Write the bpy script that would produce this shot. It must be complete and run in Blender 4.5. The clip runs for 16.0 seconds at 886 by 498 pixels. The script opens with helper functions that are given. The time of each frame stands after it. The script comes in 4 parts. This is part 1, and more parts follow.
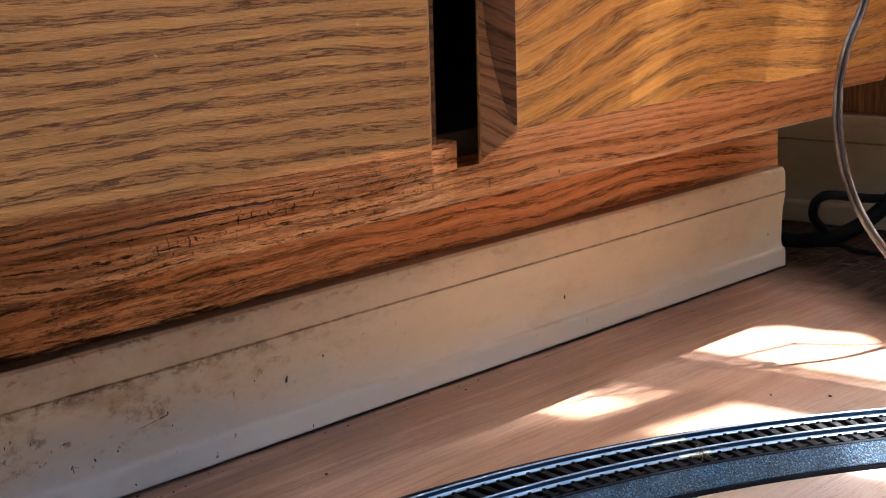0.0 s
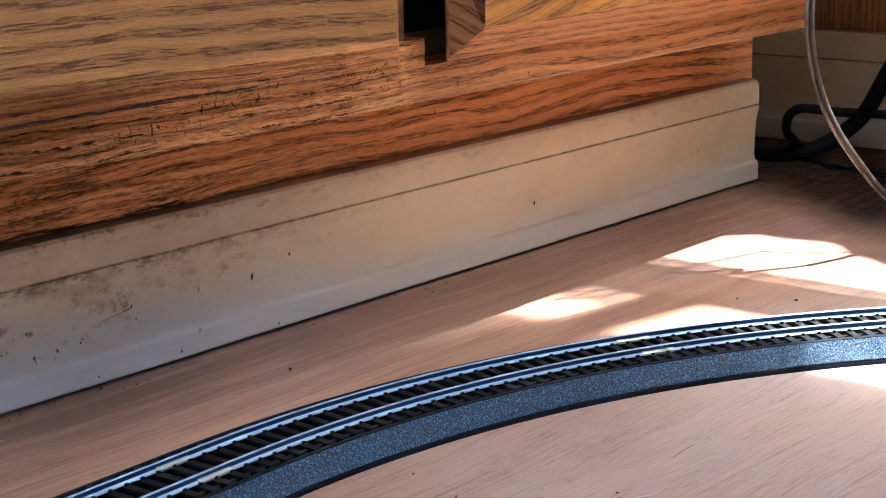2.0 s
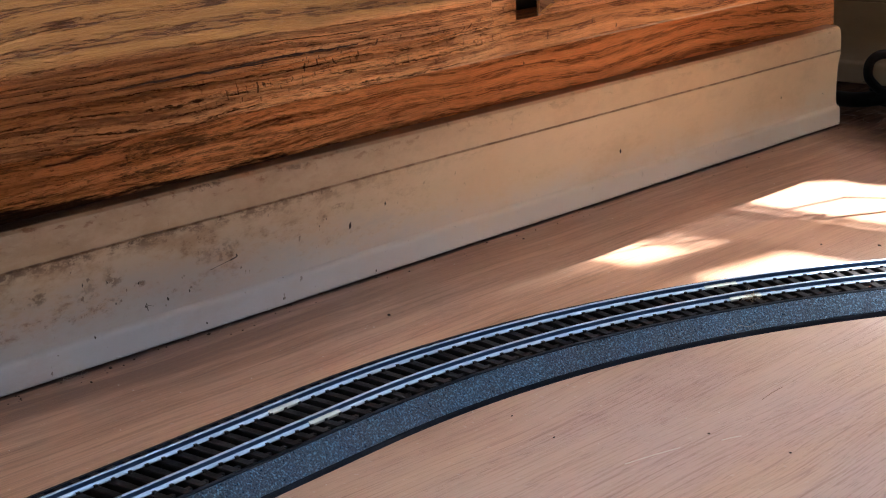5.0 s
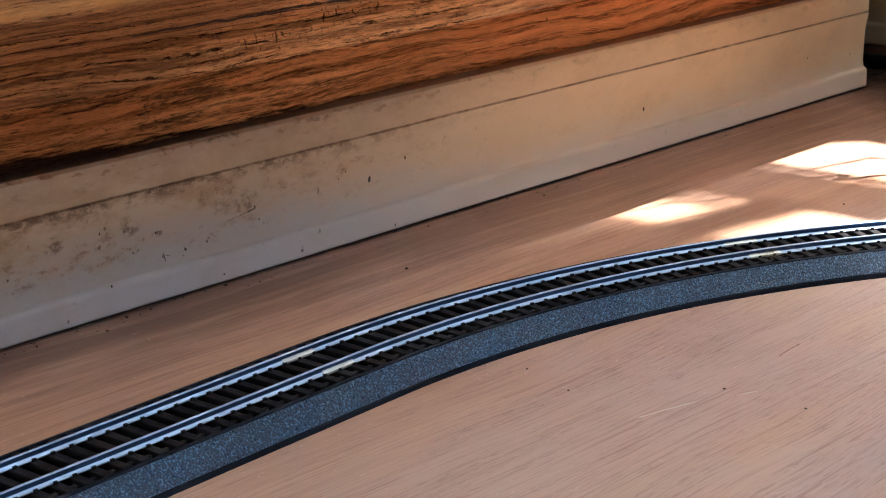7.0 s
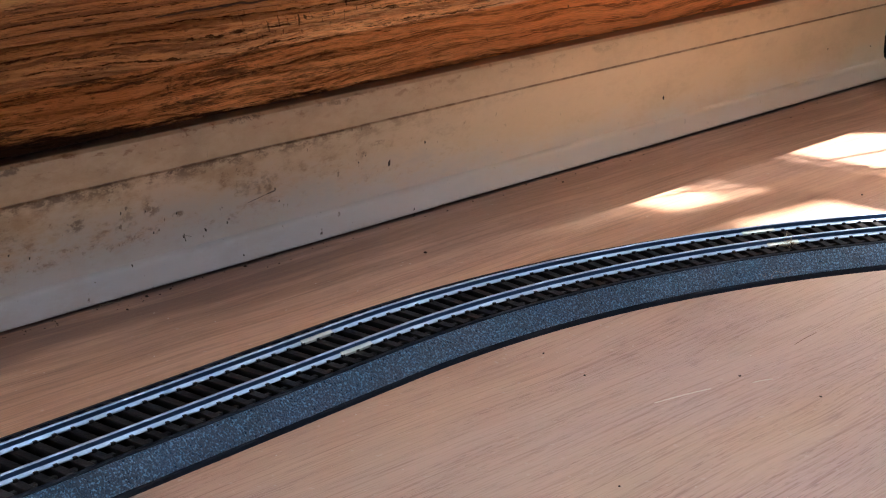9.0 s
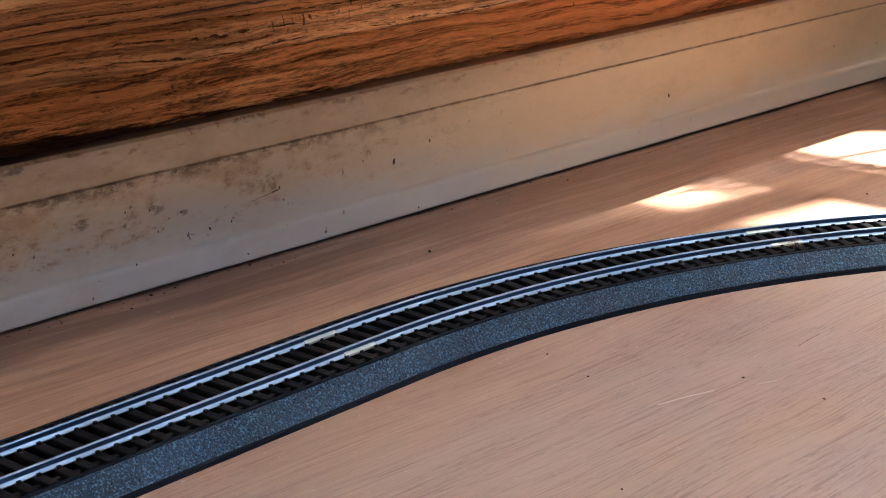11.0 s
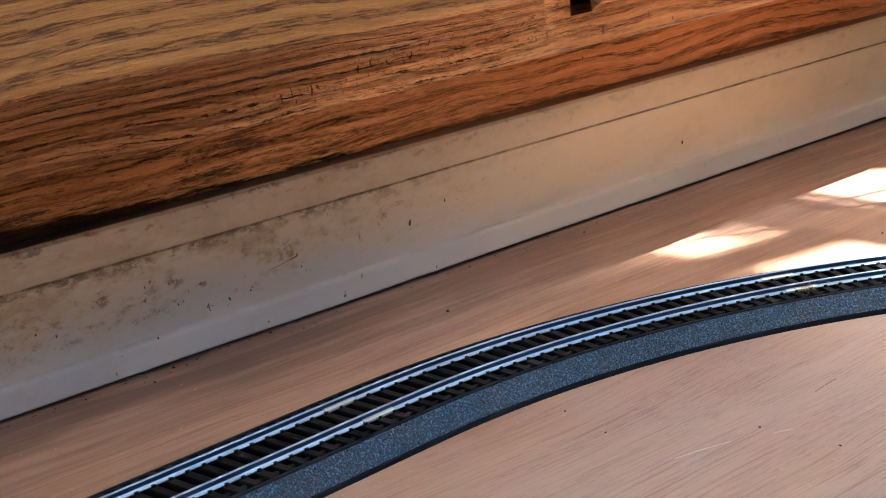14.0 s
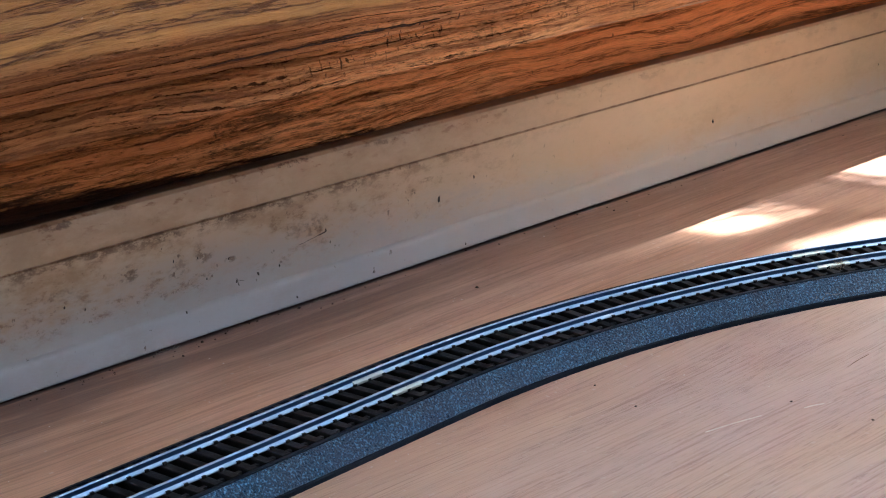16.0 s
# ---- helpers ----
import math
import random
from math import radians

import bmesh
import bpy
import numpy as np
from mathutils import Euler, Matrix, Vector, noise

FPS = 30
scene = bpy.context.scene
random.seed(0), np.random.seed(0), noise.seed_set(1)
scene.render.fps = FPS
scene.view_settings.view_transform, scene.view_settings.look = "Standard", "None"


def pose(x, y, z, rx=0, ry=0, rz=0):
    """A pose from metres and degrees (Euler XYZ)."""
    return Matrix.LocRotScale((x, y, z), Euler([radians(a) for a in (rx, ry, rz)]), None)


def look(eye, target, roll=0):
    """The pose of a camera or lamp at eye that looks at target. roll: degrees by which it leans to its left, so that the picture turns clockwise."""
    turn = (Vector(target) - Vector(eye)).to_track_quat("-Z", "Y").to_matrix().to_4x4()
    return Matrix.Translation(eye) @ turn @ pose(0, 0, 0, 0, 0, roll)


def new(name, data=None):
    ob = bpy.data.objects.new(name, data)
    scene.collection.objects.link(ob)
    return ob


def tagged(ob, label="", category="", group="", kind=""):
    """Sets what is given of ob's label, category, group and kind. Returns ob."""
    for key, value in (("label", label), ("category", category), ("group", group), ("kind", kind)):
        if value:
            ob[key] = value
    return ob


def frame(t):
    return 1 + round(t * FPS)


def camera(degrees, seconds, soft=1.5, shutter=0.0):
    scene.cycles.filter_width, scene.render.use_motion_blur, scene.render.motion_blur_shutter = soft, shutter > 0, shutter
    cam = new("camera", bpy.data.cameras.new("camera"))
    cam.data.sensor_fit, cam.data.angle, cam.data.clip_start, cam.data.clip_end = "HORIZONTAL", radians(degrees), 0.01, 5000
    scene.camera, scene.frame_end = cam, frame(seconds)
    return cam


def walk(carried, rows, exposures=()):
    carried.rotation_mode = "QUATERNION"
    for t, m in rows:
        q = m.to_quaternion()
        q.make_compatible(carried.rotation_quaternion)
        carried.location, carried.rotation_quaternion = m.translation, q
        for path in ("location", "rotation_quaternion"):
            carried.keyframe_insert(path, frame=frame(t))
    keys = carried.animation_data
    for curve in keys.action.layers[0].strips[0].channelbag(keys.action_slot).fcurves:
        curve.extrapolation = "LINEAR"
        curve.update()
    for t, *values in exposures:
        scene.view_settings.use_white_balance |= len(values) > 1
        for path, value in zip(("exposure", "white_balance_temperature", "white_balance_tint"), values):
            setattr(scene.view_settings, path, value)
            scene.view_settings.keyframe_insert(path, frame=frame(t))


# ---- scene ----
cam = camera(27.61, 16.0, 1.1)
walk(cam, [
    (0.0, pose(-0.3553, -0.4836, 0.2083, 78.880, 1.474, -50.571)),
    (0.5, pose(-0.3558, -0.4859, 0.1973, 78.791, 1.389, -50.652)),
    (1.0, pose(-0.3549, -0.4900, 0.1876, 78.556, 1.195, -50.691)),
    (1.5, pose(-0.3544, -0.4890, 0.1876, 77.957, 0.844, -50.793)),
    (2.0, pose(-0.3522, -0.4900, 0.1927, 76.905, 0.845, -50.921)),
    (2.5, pose(-0.3511, -0.4908, 0.1973, 76.381, 1.085, -50.987)),
    (3.0, pose(-0.3559, -0.4919, 0.1989, 76.084, 1.337, -51.015)),
    (3.5, pose(-0.3611, -0.4933, 0.2026, 75.801, 1.571, -50.806)),
    (4.0, pose(-0.3648, -0.4931, 0.2018, 75.585, 1.716, -50.228)),
    (4.5, pose(-0.3745, -0.4959, 0.2019, 75.336, 1.701, -49.387)),
    (7.0, pose(-0.3705, -0.5000, 0.1964, 74.009, 1.294, -47.698)),
    (7.5, pose(-0.3725, -0.4990, 0.1926, 73.975, 0.843, -47.414)),
    (8.0, pose(-0.3719, -0.5002, 0.1979, 73.830, 0.833, -47.190)),
    (8.5, pose(-0.3744, -0.5012, 0.1971, 73.647, 0.767, -47.026)),
    (9.0, pose(-0.3735, -0.5019, 0.1960, 73.639, 0.638, -46.949)),
    (11.5, pose(-0.3714, -0.5021, 0.1995, 73.193, 0.523, -46.669)),
    (12.0, pose(-0.3700, -0.5022, 0.1979, 73.076, 0.456, -46.619)),
    (12.5, pose(-0.3702, -0.5031, 0.1992, 73.069, 0.515, -46.475)),
    (13.0, pose(-0.3697, -0.5030, 0.2023, 73.015, 0.968, -46.477)),
    (13.5, pose(-0.3717, -0.5103, 0.2076, 74.292, 2.271, -46.508)),
    (14.0, pose(-0.3701, -0.5114, 0.2076, 74.672, 3.327, -46.254)),
    (14.5, pose(-0.3728, -0.5119, 0.2042, 74.686, 3.553, -45.989)),
    (15.0, pose(-0.3704, -0.5111, 0.2038, 74.689, 3.614, -45.705)),
    (15.5, pose(-0.3719, -0.5107, 0.2011, 74.596, 3.390, -45.546)),
    (16.0, pose(-0.3700, -0.5098, 0.2011, 74.454, 3.394, -45.369)),
], exposures=[(0.0, 2.18, 5650, 11), (0.5, 2.25, 5120, 10), (1.0, 2.29, 4940, 9), (2.0, 2.32, 5330, 9), (3.0, 2.31, 5600, 11), (4.0, 2.25, 5820, 12), (9.0, 2.16, 5950, 12), (12.5, 2.16, 6000, 12), (13.5, 2.21, 6040, 11), (14.0, 2.25, 5800, 10), (14.5, 2.28, 5360, 8), (16.0, 2.31, 5300, 7)])

# ---- light ----
SUN_X, SUN_Y = -0.42, 0.060
sun_dir = Vector((SUN_X, SUN_Y, -1.0)).normalized()
world = bpy.data.worlds.new("sky")
scene.world = world
world.use_nodes = True
wn = world.node_tree.nodes
sky = wn.new("ShaderNodeTexSky")
sky.sky_type = "NISHITA"
sky.sun_disc = False
sky.sun_elevation = math.asin(-sun_dir.z)
sky.sun_rotation = math.atan2(-sun_dir.x, -sun_dir.y)
wn["Background"].inputs[1].default_value = 0.085
world.node_tree.links.new(sky.outputs[0], wn["Background"].inputs[0])

sun_data = bpy.data.lights.new("sun", "SUN")
sun_data.energy, sun_data.angle, sun_data.color = 5.0, radians(0.53), (1.0, 0.93, 0.82)
sun = new("sun", sun_data)
sun.matrix_world = look((3, -1, 4), Vector((3, -1, 4)) + sun_dir)


def window_light(name, m, sx, sy, watts, colour):
    d = bpy.data.lights.new(name, "AREA")
    d.shape, d.size, d.size_y, d.energy, d.color = "RECTANGLE", sx, sy, watts, colour
    ob = new(name, d)
    ob.matrix_world = m
    return ob


SKY_BLUE = (0.55, 0.77, 1.0)
window_light("sky_light", look((0.86, -0.30, 1.00), (0, -0.30, 0.70)), 0.46, 0.58, 2.45, SKY_BLUE)
# fill lamp added outside the unseen west window, to lift the side wall
window_light("fill_light_west", look((-2.66, -0.30, 0.70), (0, -0.30, 0.62)), 0.44, 0.80, 1.45, (0.85, 0.93, 1.0))
# fill lamp added outside the unseen tall window
window_light("fill_light_wide", look((0.86, -1.335, 1.13), (0, -1.335, 0.80)), 1.50, 1.56, 2.3, SKY_BLUE)


# ---- materials ----
def material(name):
    m = bpy.data.materials.new(name)
    m.use_nodes = True
    nt = m.node_tree
    return m, nt, nt.nodes["Principled BSDF"]


class N:
    """Small helper that strings shader nodes together."""

    def __init__(self, nt):
        self.nt = nt

    def add(self, kind, **inputs):
        n = self.nt.nodes.new(kind)
        for k, v in inputs.items():
            self.put(n, k, v)
        return n

    def put(self, n, k, v):
        s = n.inputs[int(k[1:])] if k[0] == "i" and k[1:].isdigit() else n.inputs[k]
        if isinstance(v, bpy.types.NodeSocket):
            self.nt.links.new(v, s)
        else:
            s.default_value = v

    def coord(self, scale=(1, 1, 1), loc=(0, 0, 0), rot=(0, 0, 0)):
        g = self.nt.nodes.new("ShaderNodeNewGeometry")
        mp = self.add("ShaderNodeMapping", Vector=g.outputs["Position"])
        mp.inputs["Scale"].default_value = scale
        mp.inputs["Location"].default_value = loc
        mp.inputs["Rotation"].default_value = rot
        return mp.outputs[0]

    def noise(self, vec, scale=1.0, detail=4.0, rough=0.55, dist=0.0):
        n = self.add("ShaderNodeTexNoise", Vector=vec, Scale=scale, Detail=detail, Roughness=rough, Distortion=dist)
        return n.outputs["Fac"]

    def ramp(self, fac, stops, mode="LINEAR"):
        n = self.add("ShaderNodeValToRGB", Fac=fac)
        r = n.color_ramp
        r.interpolation = mode
        while len(r.elements) < len(stops):
            r.elements.new(0.5)
        for e, (p, c) in zip(r.elements, stops):
            e.position = p
            e.color = (*c, 1) if isinstance(c, tuple) else (c, c, c, 1)
        return n.outputs[0]

    def mix(self, fac, a, b, mode="MIX"):
        n = self.nt.nodes.new("ShaderNodeMix")
        n.data_type, n.blend_type = "RGBA", mode
        self.put(n, "i0", fac)
        for i, v in ((6, a), (7, b)):
            if isinstance(v, tuple):
                v = (*v, 1)
            self.put(n, "i%d" % i, v)
        return n.outputs[2]

    def math(self, op, a, b=0.0, c=0.0, clamp=False):
        n = self.nt.nodes.new("ShaderNodeMath")
        n.operation, n.use_clamp = op, clamp
        for i, v in enumerate((a, b, c)):
            self.put(n, "i%d" % i, v)
        return n.outputs[0]

    def axis(self, i):
        g = self.nt.nodes.new("ShaderNodeNewGeometry")
        s = self.add("ShaderNodeSeparateXYZ", Vector=g.outputs["Position"])
        return s.outputs[i]

    def between(self, v, lo, hi):
        n = self.nt.nodes.new("ShaderNodeMapRange")
        n.interpolation_type = "SMOOTHSTEP"
        self.put(n, "i0", v)
        n.inputs[1].default_value, n.inputs[2].default_value = lo, hi
        return n.outputs[0]

    def bump(self, bsdf, height, strength=0.3, distance=0.001):
        b = self.add("ShaderNodeBump", Height=height, Strength=strength, Distance=distance)
        self.nt.links.new(b.outputs[0], bsdf.inputs["Normal"])


def oak(name, light, band, dash, shift=0.0, sway=0.020, bare=0.0, period=0.0076, coat=0.5, fine=1.0, worn=(), lean=0.0, fray=0.85):
    """Varnished oak whose grain runs along x. sway: how far the rings wander; bare: how worn the low end is."""
    m, nt, b = material(name)
    n = N(nt)
    g = nt.nodes.new("ShaderNodeNewGeometry")
    sep = n.add("ShaderNodeSeparateXYZ", Vector=g.outputs["Position"])
    x, y, z = sep.outputs
    wide = n.noise(n.coord((4.5, 0.5, 11.0), (shift, 0, shift)), 1.0, 2, 0.5)
    small = n.noise(n.coord((13.0, 2.0, 50.0), (shift, 0, shift)), 1.0, 2, 0.5)
    jit = n.noise(n.coord((70.0, 20.0, 330.0), (shift, 1, shift)), 1.0, 2, 0.5)
    h = n.math("SUBTRACT", z, n.math("MULTIPLY", y, 0.8))
    if lean:
        h = n.math("ADD", h, n.math("MULTIPLY", n.math("MAXIMUM", n.math("SUBTRACT", 0.33, x), 0.0), lean))
    zz = n.math("ADD", n.math("ADD", h, n.math("MULTIPLY", wide, sway)), n.math("ADD", n.math("MULTIPLY", small, 0.0042), n.math("MULTIPLY", jit, 0.0012)))

    def stretched(fx, fz, detail, rough, seed=0.0):
        c = n.add("ShaderNodeCombineXYZ", X=n.math("MULTIPLY", x, fx), Y=seed, Z=n.math("MULTIPLY", zz, fz))
        return n.noise(c.outputs[0], 1.0, detail, rough)

    def rings(step, off=0.0, at=zz):
        return n.math("MULTIPLY_ADD", n.math("SINE", n.math("MULTIPLY_ADD", at, 6.2832 / step, off)), 0.5, 0.5)

    ring01 = rings(period)
    dashes = stretched(85.0 * fine, 1700.0 * fine, 3, 0.62, shift)
    lines = stretched(34.0 * fine, 1900.0 * fine, 4, 0.62, shift + 7)
    long_ = stretched(14.0, 620.0, 5, 0.66, shift + 3)
    fibre = stretched(150.0, 4200.0, 2, 0.6, shift + 5)
    gaps = stretched(26.0, 150.0, 3, 0.55, shift + 9)
    rays = stretched(48.0, 900.0, 2, 0.5, shift + 13)
    tonal = n.noise(n.coord((3.0, 0.5, 12.0), (shift * 2, 0, 3)), 1.0, 3, 0.5)
    # late wood: soft-edged bands, frayed into pores and short dark strokes
    soft = n.math("ADD", ring01, n.math("MULTIPLY", n.math("SUBTRACT", n.math("ADD", long_, dashes), 1.0), fray))
    late = n.math("MULTIPLY", n.between(soft, 0.34, 0.86), n.math("MULTIPLY_ADD", n.between(gaps, 0.30, 0.58), 0.6, 0.4))
    pore = n.math("MULTIPLY", n.between(dashes, 0.50, 0.56), n.math("MULTIPLY_ADD", late, 0.92, 0.08))
    line = n.math("MULTIPLY", n.between(lines, 0.55, 0.60), n.math("MULTIPLY_ADD", late, 0.70, 0.30))
    col = n.mix(n.math("MULTIPLY", n.between(long_, 0.36, 0.66), 0.60), light, band)
    col = n.mix(n.math("MULTIPLY", n.between(tonal, 0.45, 0.75), 0.40), col, band)
    col = n.mix(n.math("MULTIPLY", n.between(rays, 0.58, 0.68), 0.30), col, tuple(min(1.0, v * 1.35) for v in light))
    col = n.mix(n.math("MULTIPLY", late, 0.62), col, band)
    col = n.mix(n.math("MULTIPLY", pore, 0.80), col, dash)
    col = n.mix(n.math("MULTIPLY", line, 0.50), col, dash)
    col = n.mix(n.math("MULTIPLY", n.between(fibre, 0.50, 0.64), 0.22), col, dash)
    rough = n.math("MULTIPLY_ADD", fibre, 0.25, 0.33 if coat < 0.8 else 0.16)
    height = n.math("SUBTRACT", 1.0, n.math("ADD", n.math("MULTIPLY", pore, 0.8), n.math("MULTIPLY", fibre, 0.25)))
    # pale worn edges, with the light they catch painted in
    for wz in worn:
        on = n.between(n.math("ABSOLUTE", n.math("SUBTRACT", z, wz)), 0.0007, 0.0002)
        col = n.mix(n.math("MULTIPLY", n.math("MULTIPLY", n.math("MULTIPLY", on, n.between(x, 0.06, 0.16)), n.between(gaps, 0.30, 0.60)), 0.7), col, (0.80, 0.56, 0.36))
    # pale dings and dark nicks in the varnish
    ding = n.noise(n.coord((260.0, 30.0, 330.0), (shift, 3, 1)), 1.0, 2, 0.5)
    col = n.mix(n.math("MULTIPLY", n.between(ding, 0.745, 0.79), 0.55), col, (0.62, 0.48, 0.34))
    nick = n.noise(n.coord((300.0, 30.0, 130.0), (shift, 6, 4), (0, 0.5, 0)), 1.0, 2, 0.5)
    col = n.mix(n.math("MULTIPLY", n.between(nick, 0.735, 0.77), 0.75), col, (0.045, 0.020, 0.010))
    raw = dark = 0.0
    if bare:
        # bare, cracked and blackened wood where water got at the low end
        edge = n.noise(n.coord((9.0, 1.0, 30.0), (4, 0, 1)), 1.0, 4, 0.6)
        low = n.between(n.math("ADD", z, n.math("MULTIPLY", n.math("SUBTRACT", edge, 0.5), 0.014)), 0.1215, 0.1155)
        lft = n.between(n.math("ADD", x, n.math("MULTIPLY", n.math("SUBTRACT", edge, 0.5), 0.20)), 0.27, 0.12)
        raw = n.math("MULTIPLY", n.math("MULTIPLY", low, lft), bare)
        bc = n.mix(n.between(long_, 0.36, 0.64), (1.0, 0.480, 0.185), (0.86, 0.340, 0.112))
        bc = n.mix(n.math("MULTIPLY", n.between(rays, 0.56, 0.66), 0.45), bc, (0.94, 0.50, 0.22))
        # left end darker: the weaker light there is painted into the wood
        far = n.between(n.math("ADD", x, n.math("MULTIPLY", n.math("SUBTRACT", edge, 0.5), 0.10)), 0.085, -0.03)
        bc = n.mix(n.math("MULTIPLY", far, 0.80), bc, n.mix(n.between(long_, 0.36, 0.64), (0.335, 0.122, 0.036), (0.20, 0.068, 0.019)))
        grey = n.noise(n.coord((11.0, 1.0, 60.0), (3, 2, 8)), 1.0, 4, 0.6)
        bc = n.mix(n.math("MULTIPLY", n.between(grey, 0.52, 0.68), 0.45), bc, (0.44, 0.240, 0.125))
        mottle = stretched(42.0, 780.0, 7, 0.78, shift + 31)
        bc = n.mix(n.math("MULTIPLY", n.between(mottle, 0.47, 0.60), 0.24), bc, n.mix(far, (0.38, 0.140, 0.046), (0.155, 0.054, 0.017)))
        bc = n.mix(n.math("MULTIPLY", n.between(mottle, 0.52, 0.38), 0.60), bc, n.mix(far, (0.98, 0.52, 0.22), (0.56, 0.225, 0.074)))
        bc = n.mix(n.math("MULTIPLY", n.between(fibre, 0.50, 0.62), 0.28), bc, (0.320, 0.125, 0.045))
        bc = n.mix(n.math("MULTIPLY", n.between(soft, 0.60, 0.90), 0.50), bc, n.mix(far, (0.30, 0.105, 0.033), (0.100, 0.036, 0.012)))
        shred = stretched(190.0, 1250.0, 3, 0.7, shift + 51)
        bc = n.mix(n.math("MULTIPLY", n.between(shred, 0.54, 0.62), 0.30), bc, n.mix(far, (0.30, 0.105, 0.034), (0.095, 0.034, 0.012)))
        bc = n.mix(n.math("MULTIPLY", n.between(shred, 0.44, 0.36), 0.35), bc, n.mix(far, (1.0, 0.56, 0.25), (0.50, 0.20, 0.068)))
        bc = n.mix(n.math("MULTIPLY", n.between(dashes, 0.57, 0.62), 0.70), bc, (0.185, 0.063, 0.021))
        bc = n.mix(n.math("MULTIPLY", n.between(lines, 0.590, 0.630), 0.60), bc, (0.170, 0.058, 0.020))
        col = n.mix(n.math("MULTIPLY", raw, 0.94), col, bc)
        # long tapering splits along the grain, two families
        ragged = n.math("MULTIPLY", n.math("SUBTRACT", dashes, 0.5), 0.16)
        torn = n.noise(n.coord((210.0, 30.0, 420.0), (shift, 4, 2)), 1.0, 3, 0.65)
        zt = n.math("MULTIPLY_ADD", n.math("SUBTRACT", torn, 0.5), 0.0021, zz)
        open_a = n.math("MULTIPLY_ADD", n.between(gaps, 0.34, 0.56), 0.085, ragged)
        split_a = n.between(n.math("ADD", rings(0.0049, 1.0, zt), open_a), 1.022, 1.062)
        gaps_b = stretched(30.0, 260.0, 3, 0.6, shift + 21)
        split_b = n.between(n.math("ADD", rings(0.0027, 2.0, zt), n.math("MULTIPLY_ADD", n.between(gaps_b, 0.48, 0.62), 0.085, ragged)), 1.034, 1.070)
        broken = stretched(130.0, 420.0, 3, 0.65, shift + 41)
        frayed = n.math("MULTIPLY", n.between(lines, 0.36, 0.50), n.math("MULTIPLY_ADD", n.between(broken, 0.40, 0.54), 0.75, 0.25))
        cr = n.math("MULTIPLY", n.math("MULTIPLY", n.math("MAXIMUM", split_a, split_b), frayed), raw)
        col = n.mix(n.math("MULTIPLY", cr, 0.92), col, (0.045, 0.016, 0.006))
        crack = stretched(22.0, 560.0, 5, 0.72, 2.0)
        c2 = n.math("MULTIPLY", n.between(n.math("MULTIPLY_ADD", n.math("SUBTRACT", torn, 0.5), 0.12, crack), 0.620, 0.650), n.math("MULTIPLY", n.math("MULTIPLY", raw, 0.82), n.math("MULTIPLY_ADD", n.between(broken, 0.38, 0.52), 0.8, 0.2)))
        dark = n.math("MAXIMUM", cr, c2)
        col = n.mix(c2, col, (0.030, 0.012, 0.005))
        # short knocks across the grain
        ac = n.add("ShaderNodeCombineXYZ", X=n.math("MULTIPLY_ADD", z, 130.0, n.math("MULTIPLY", x, 560.0)), Y=1.0, Z=n.math("MULTIPLY", z, 250.0))
        across = n.noise(ac.outputs[0], 1.0, 2, 0.5)
        patch = n.math("MULTIPLY", n.between(n.noise(n.coord((13.0, 1.0, 45.0), (7, 0, 2)), 1.0, 2, 0.5), 0.42, 0.52), n.math("MULTIPLY", n.math("MULTIPLY", n.between(z, 0.091, 0.095), n.between(z, 0.1125, 0.1085)), n.math("MULTIPLY", n.between(x, -0.01, 0.05), n.between(x, 0.22, 0.15))))
        xr = n.math("MULTIPLY", n.math("MULTIPLY", n.between(across, 0.61, 0.64), patch), n.math("MULTIPLY", raw, 0.80))
        col = n.mix(xr, col, (0.026, 0.010, 0.005))
        mould = n.noise(n.coord((13.0, 10.0, 210.0), (1, 5, 0)), 1.0, 8, 0.76)
        fleck = n.noise(n.coord((230.0, 60.0, 900.0), (1, 2, 0)), 1.0, 3, 0.7)
        pit = n.math("MULTIPLY", n.math("MULTIPLY", n.between(fleck, 0.585, 0.64), n.between(gaps_b, 0.40, 0.60)), n.math("MULTIPLY", raw, 0.62))
        col = n.mix(pit, col, (0.075, 0.028, 0.011))
        mm = n.math("MULTIPLY", n.between(n.math("MULTIPLY_ADD", n.math("SUBTRACT", fleck, 0.5), 0.30, mould), 0.50, 0.60), n.math("MULTIPLY", n.between(x, 0.20, 0.02), n.between(z, 0.100, 0.072)))
        col = n.mix(n.math("MULTIPLY", mm, 0.80), col, (0.030, 0.018, 0.011))
        # grime lying on the ledge of the baseboard, the overhang's shade painted in
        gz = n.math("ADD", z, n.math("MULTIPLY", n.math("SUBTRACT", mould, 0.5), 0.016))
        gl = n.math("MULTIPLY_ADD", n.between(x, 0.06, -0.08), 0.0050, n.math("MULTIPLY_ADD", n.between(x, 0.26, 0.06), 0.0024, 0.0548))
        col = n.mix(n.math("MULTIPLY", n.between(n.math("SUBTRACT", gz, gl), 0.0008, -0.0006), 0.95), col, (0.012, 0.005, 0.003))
        rough = n.math("ADD", rough, n.math("MULTIPLY", raw, 0.2))
        height = n.math("SUBTRACT", n.math("MULTIPLY_ADD", n.math("MULTIPLY", mottle, raw), -0.4, height), n.math("MULTIPLY", n.math("ADD", n.math("ADD", cr, c2), n.math("ADD", xr, n.math("MULTIPLY", pit, 0.5))), 1.6))
    nt.links.new(col, b.inputs["Base Color"])
    nt.links.new(rough, b.inputs["Roughness"])
    nt.links.new(n.math("MULTIPLY", n.math("MULTIPLY_ADD", raw, -0.35 * coat, 0.5 * coat), n.math("SUBTRACT", 1.0, dark)), b.inputs["Specular IOR Level"])
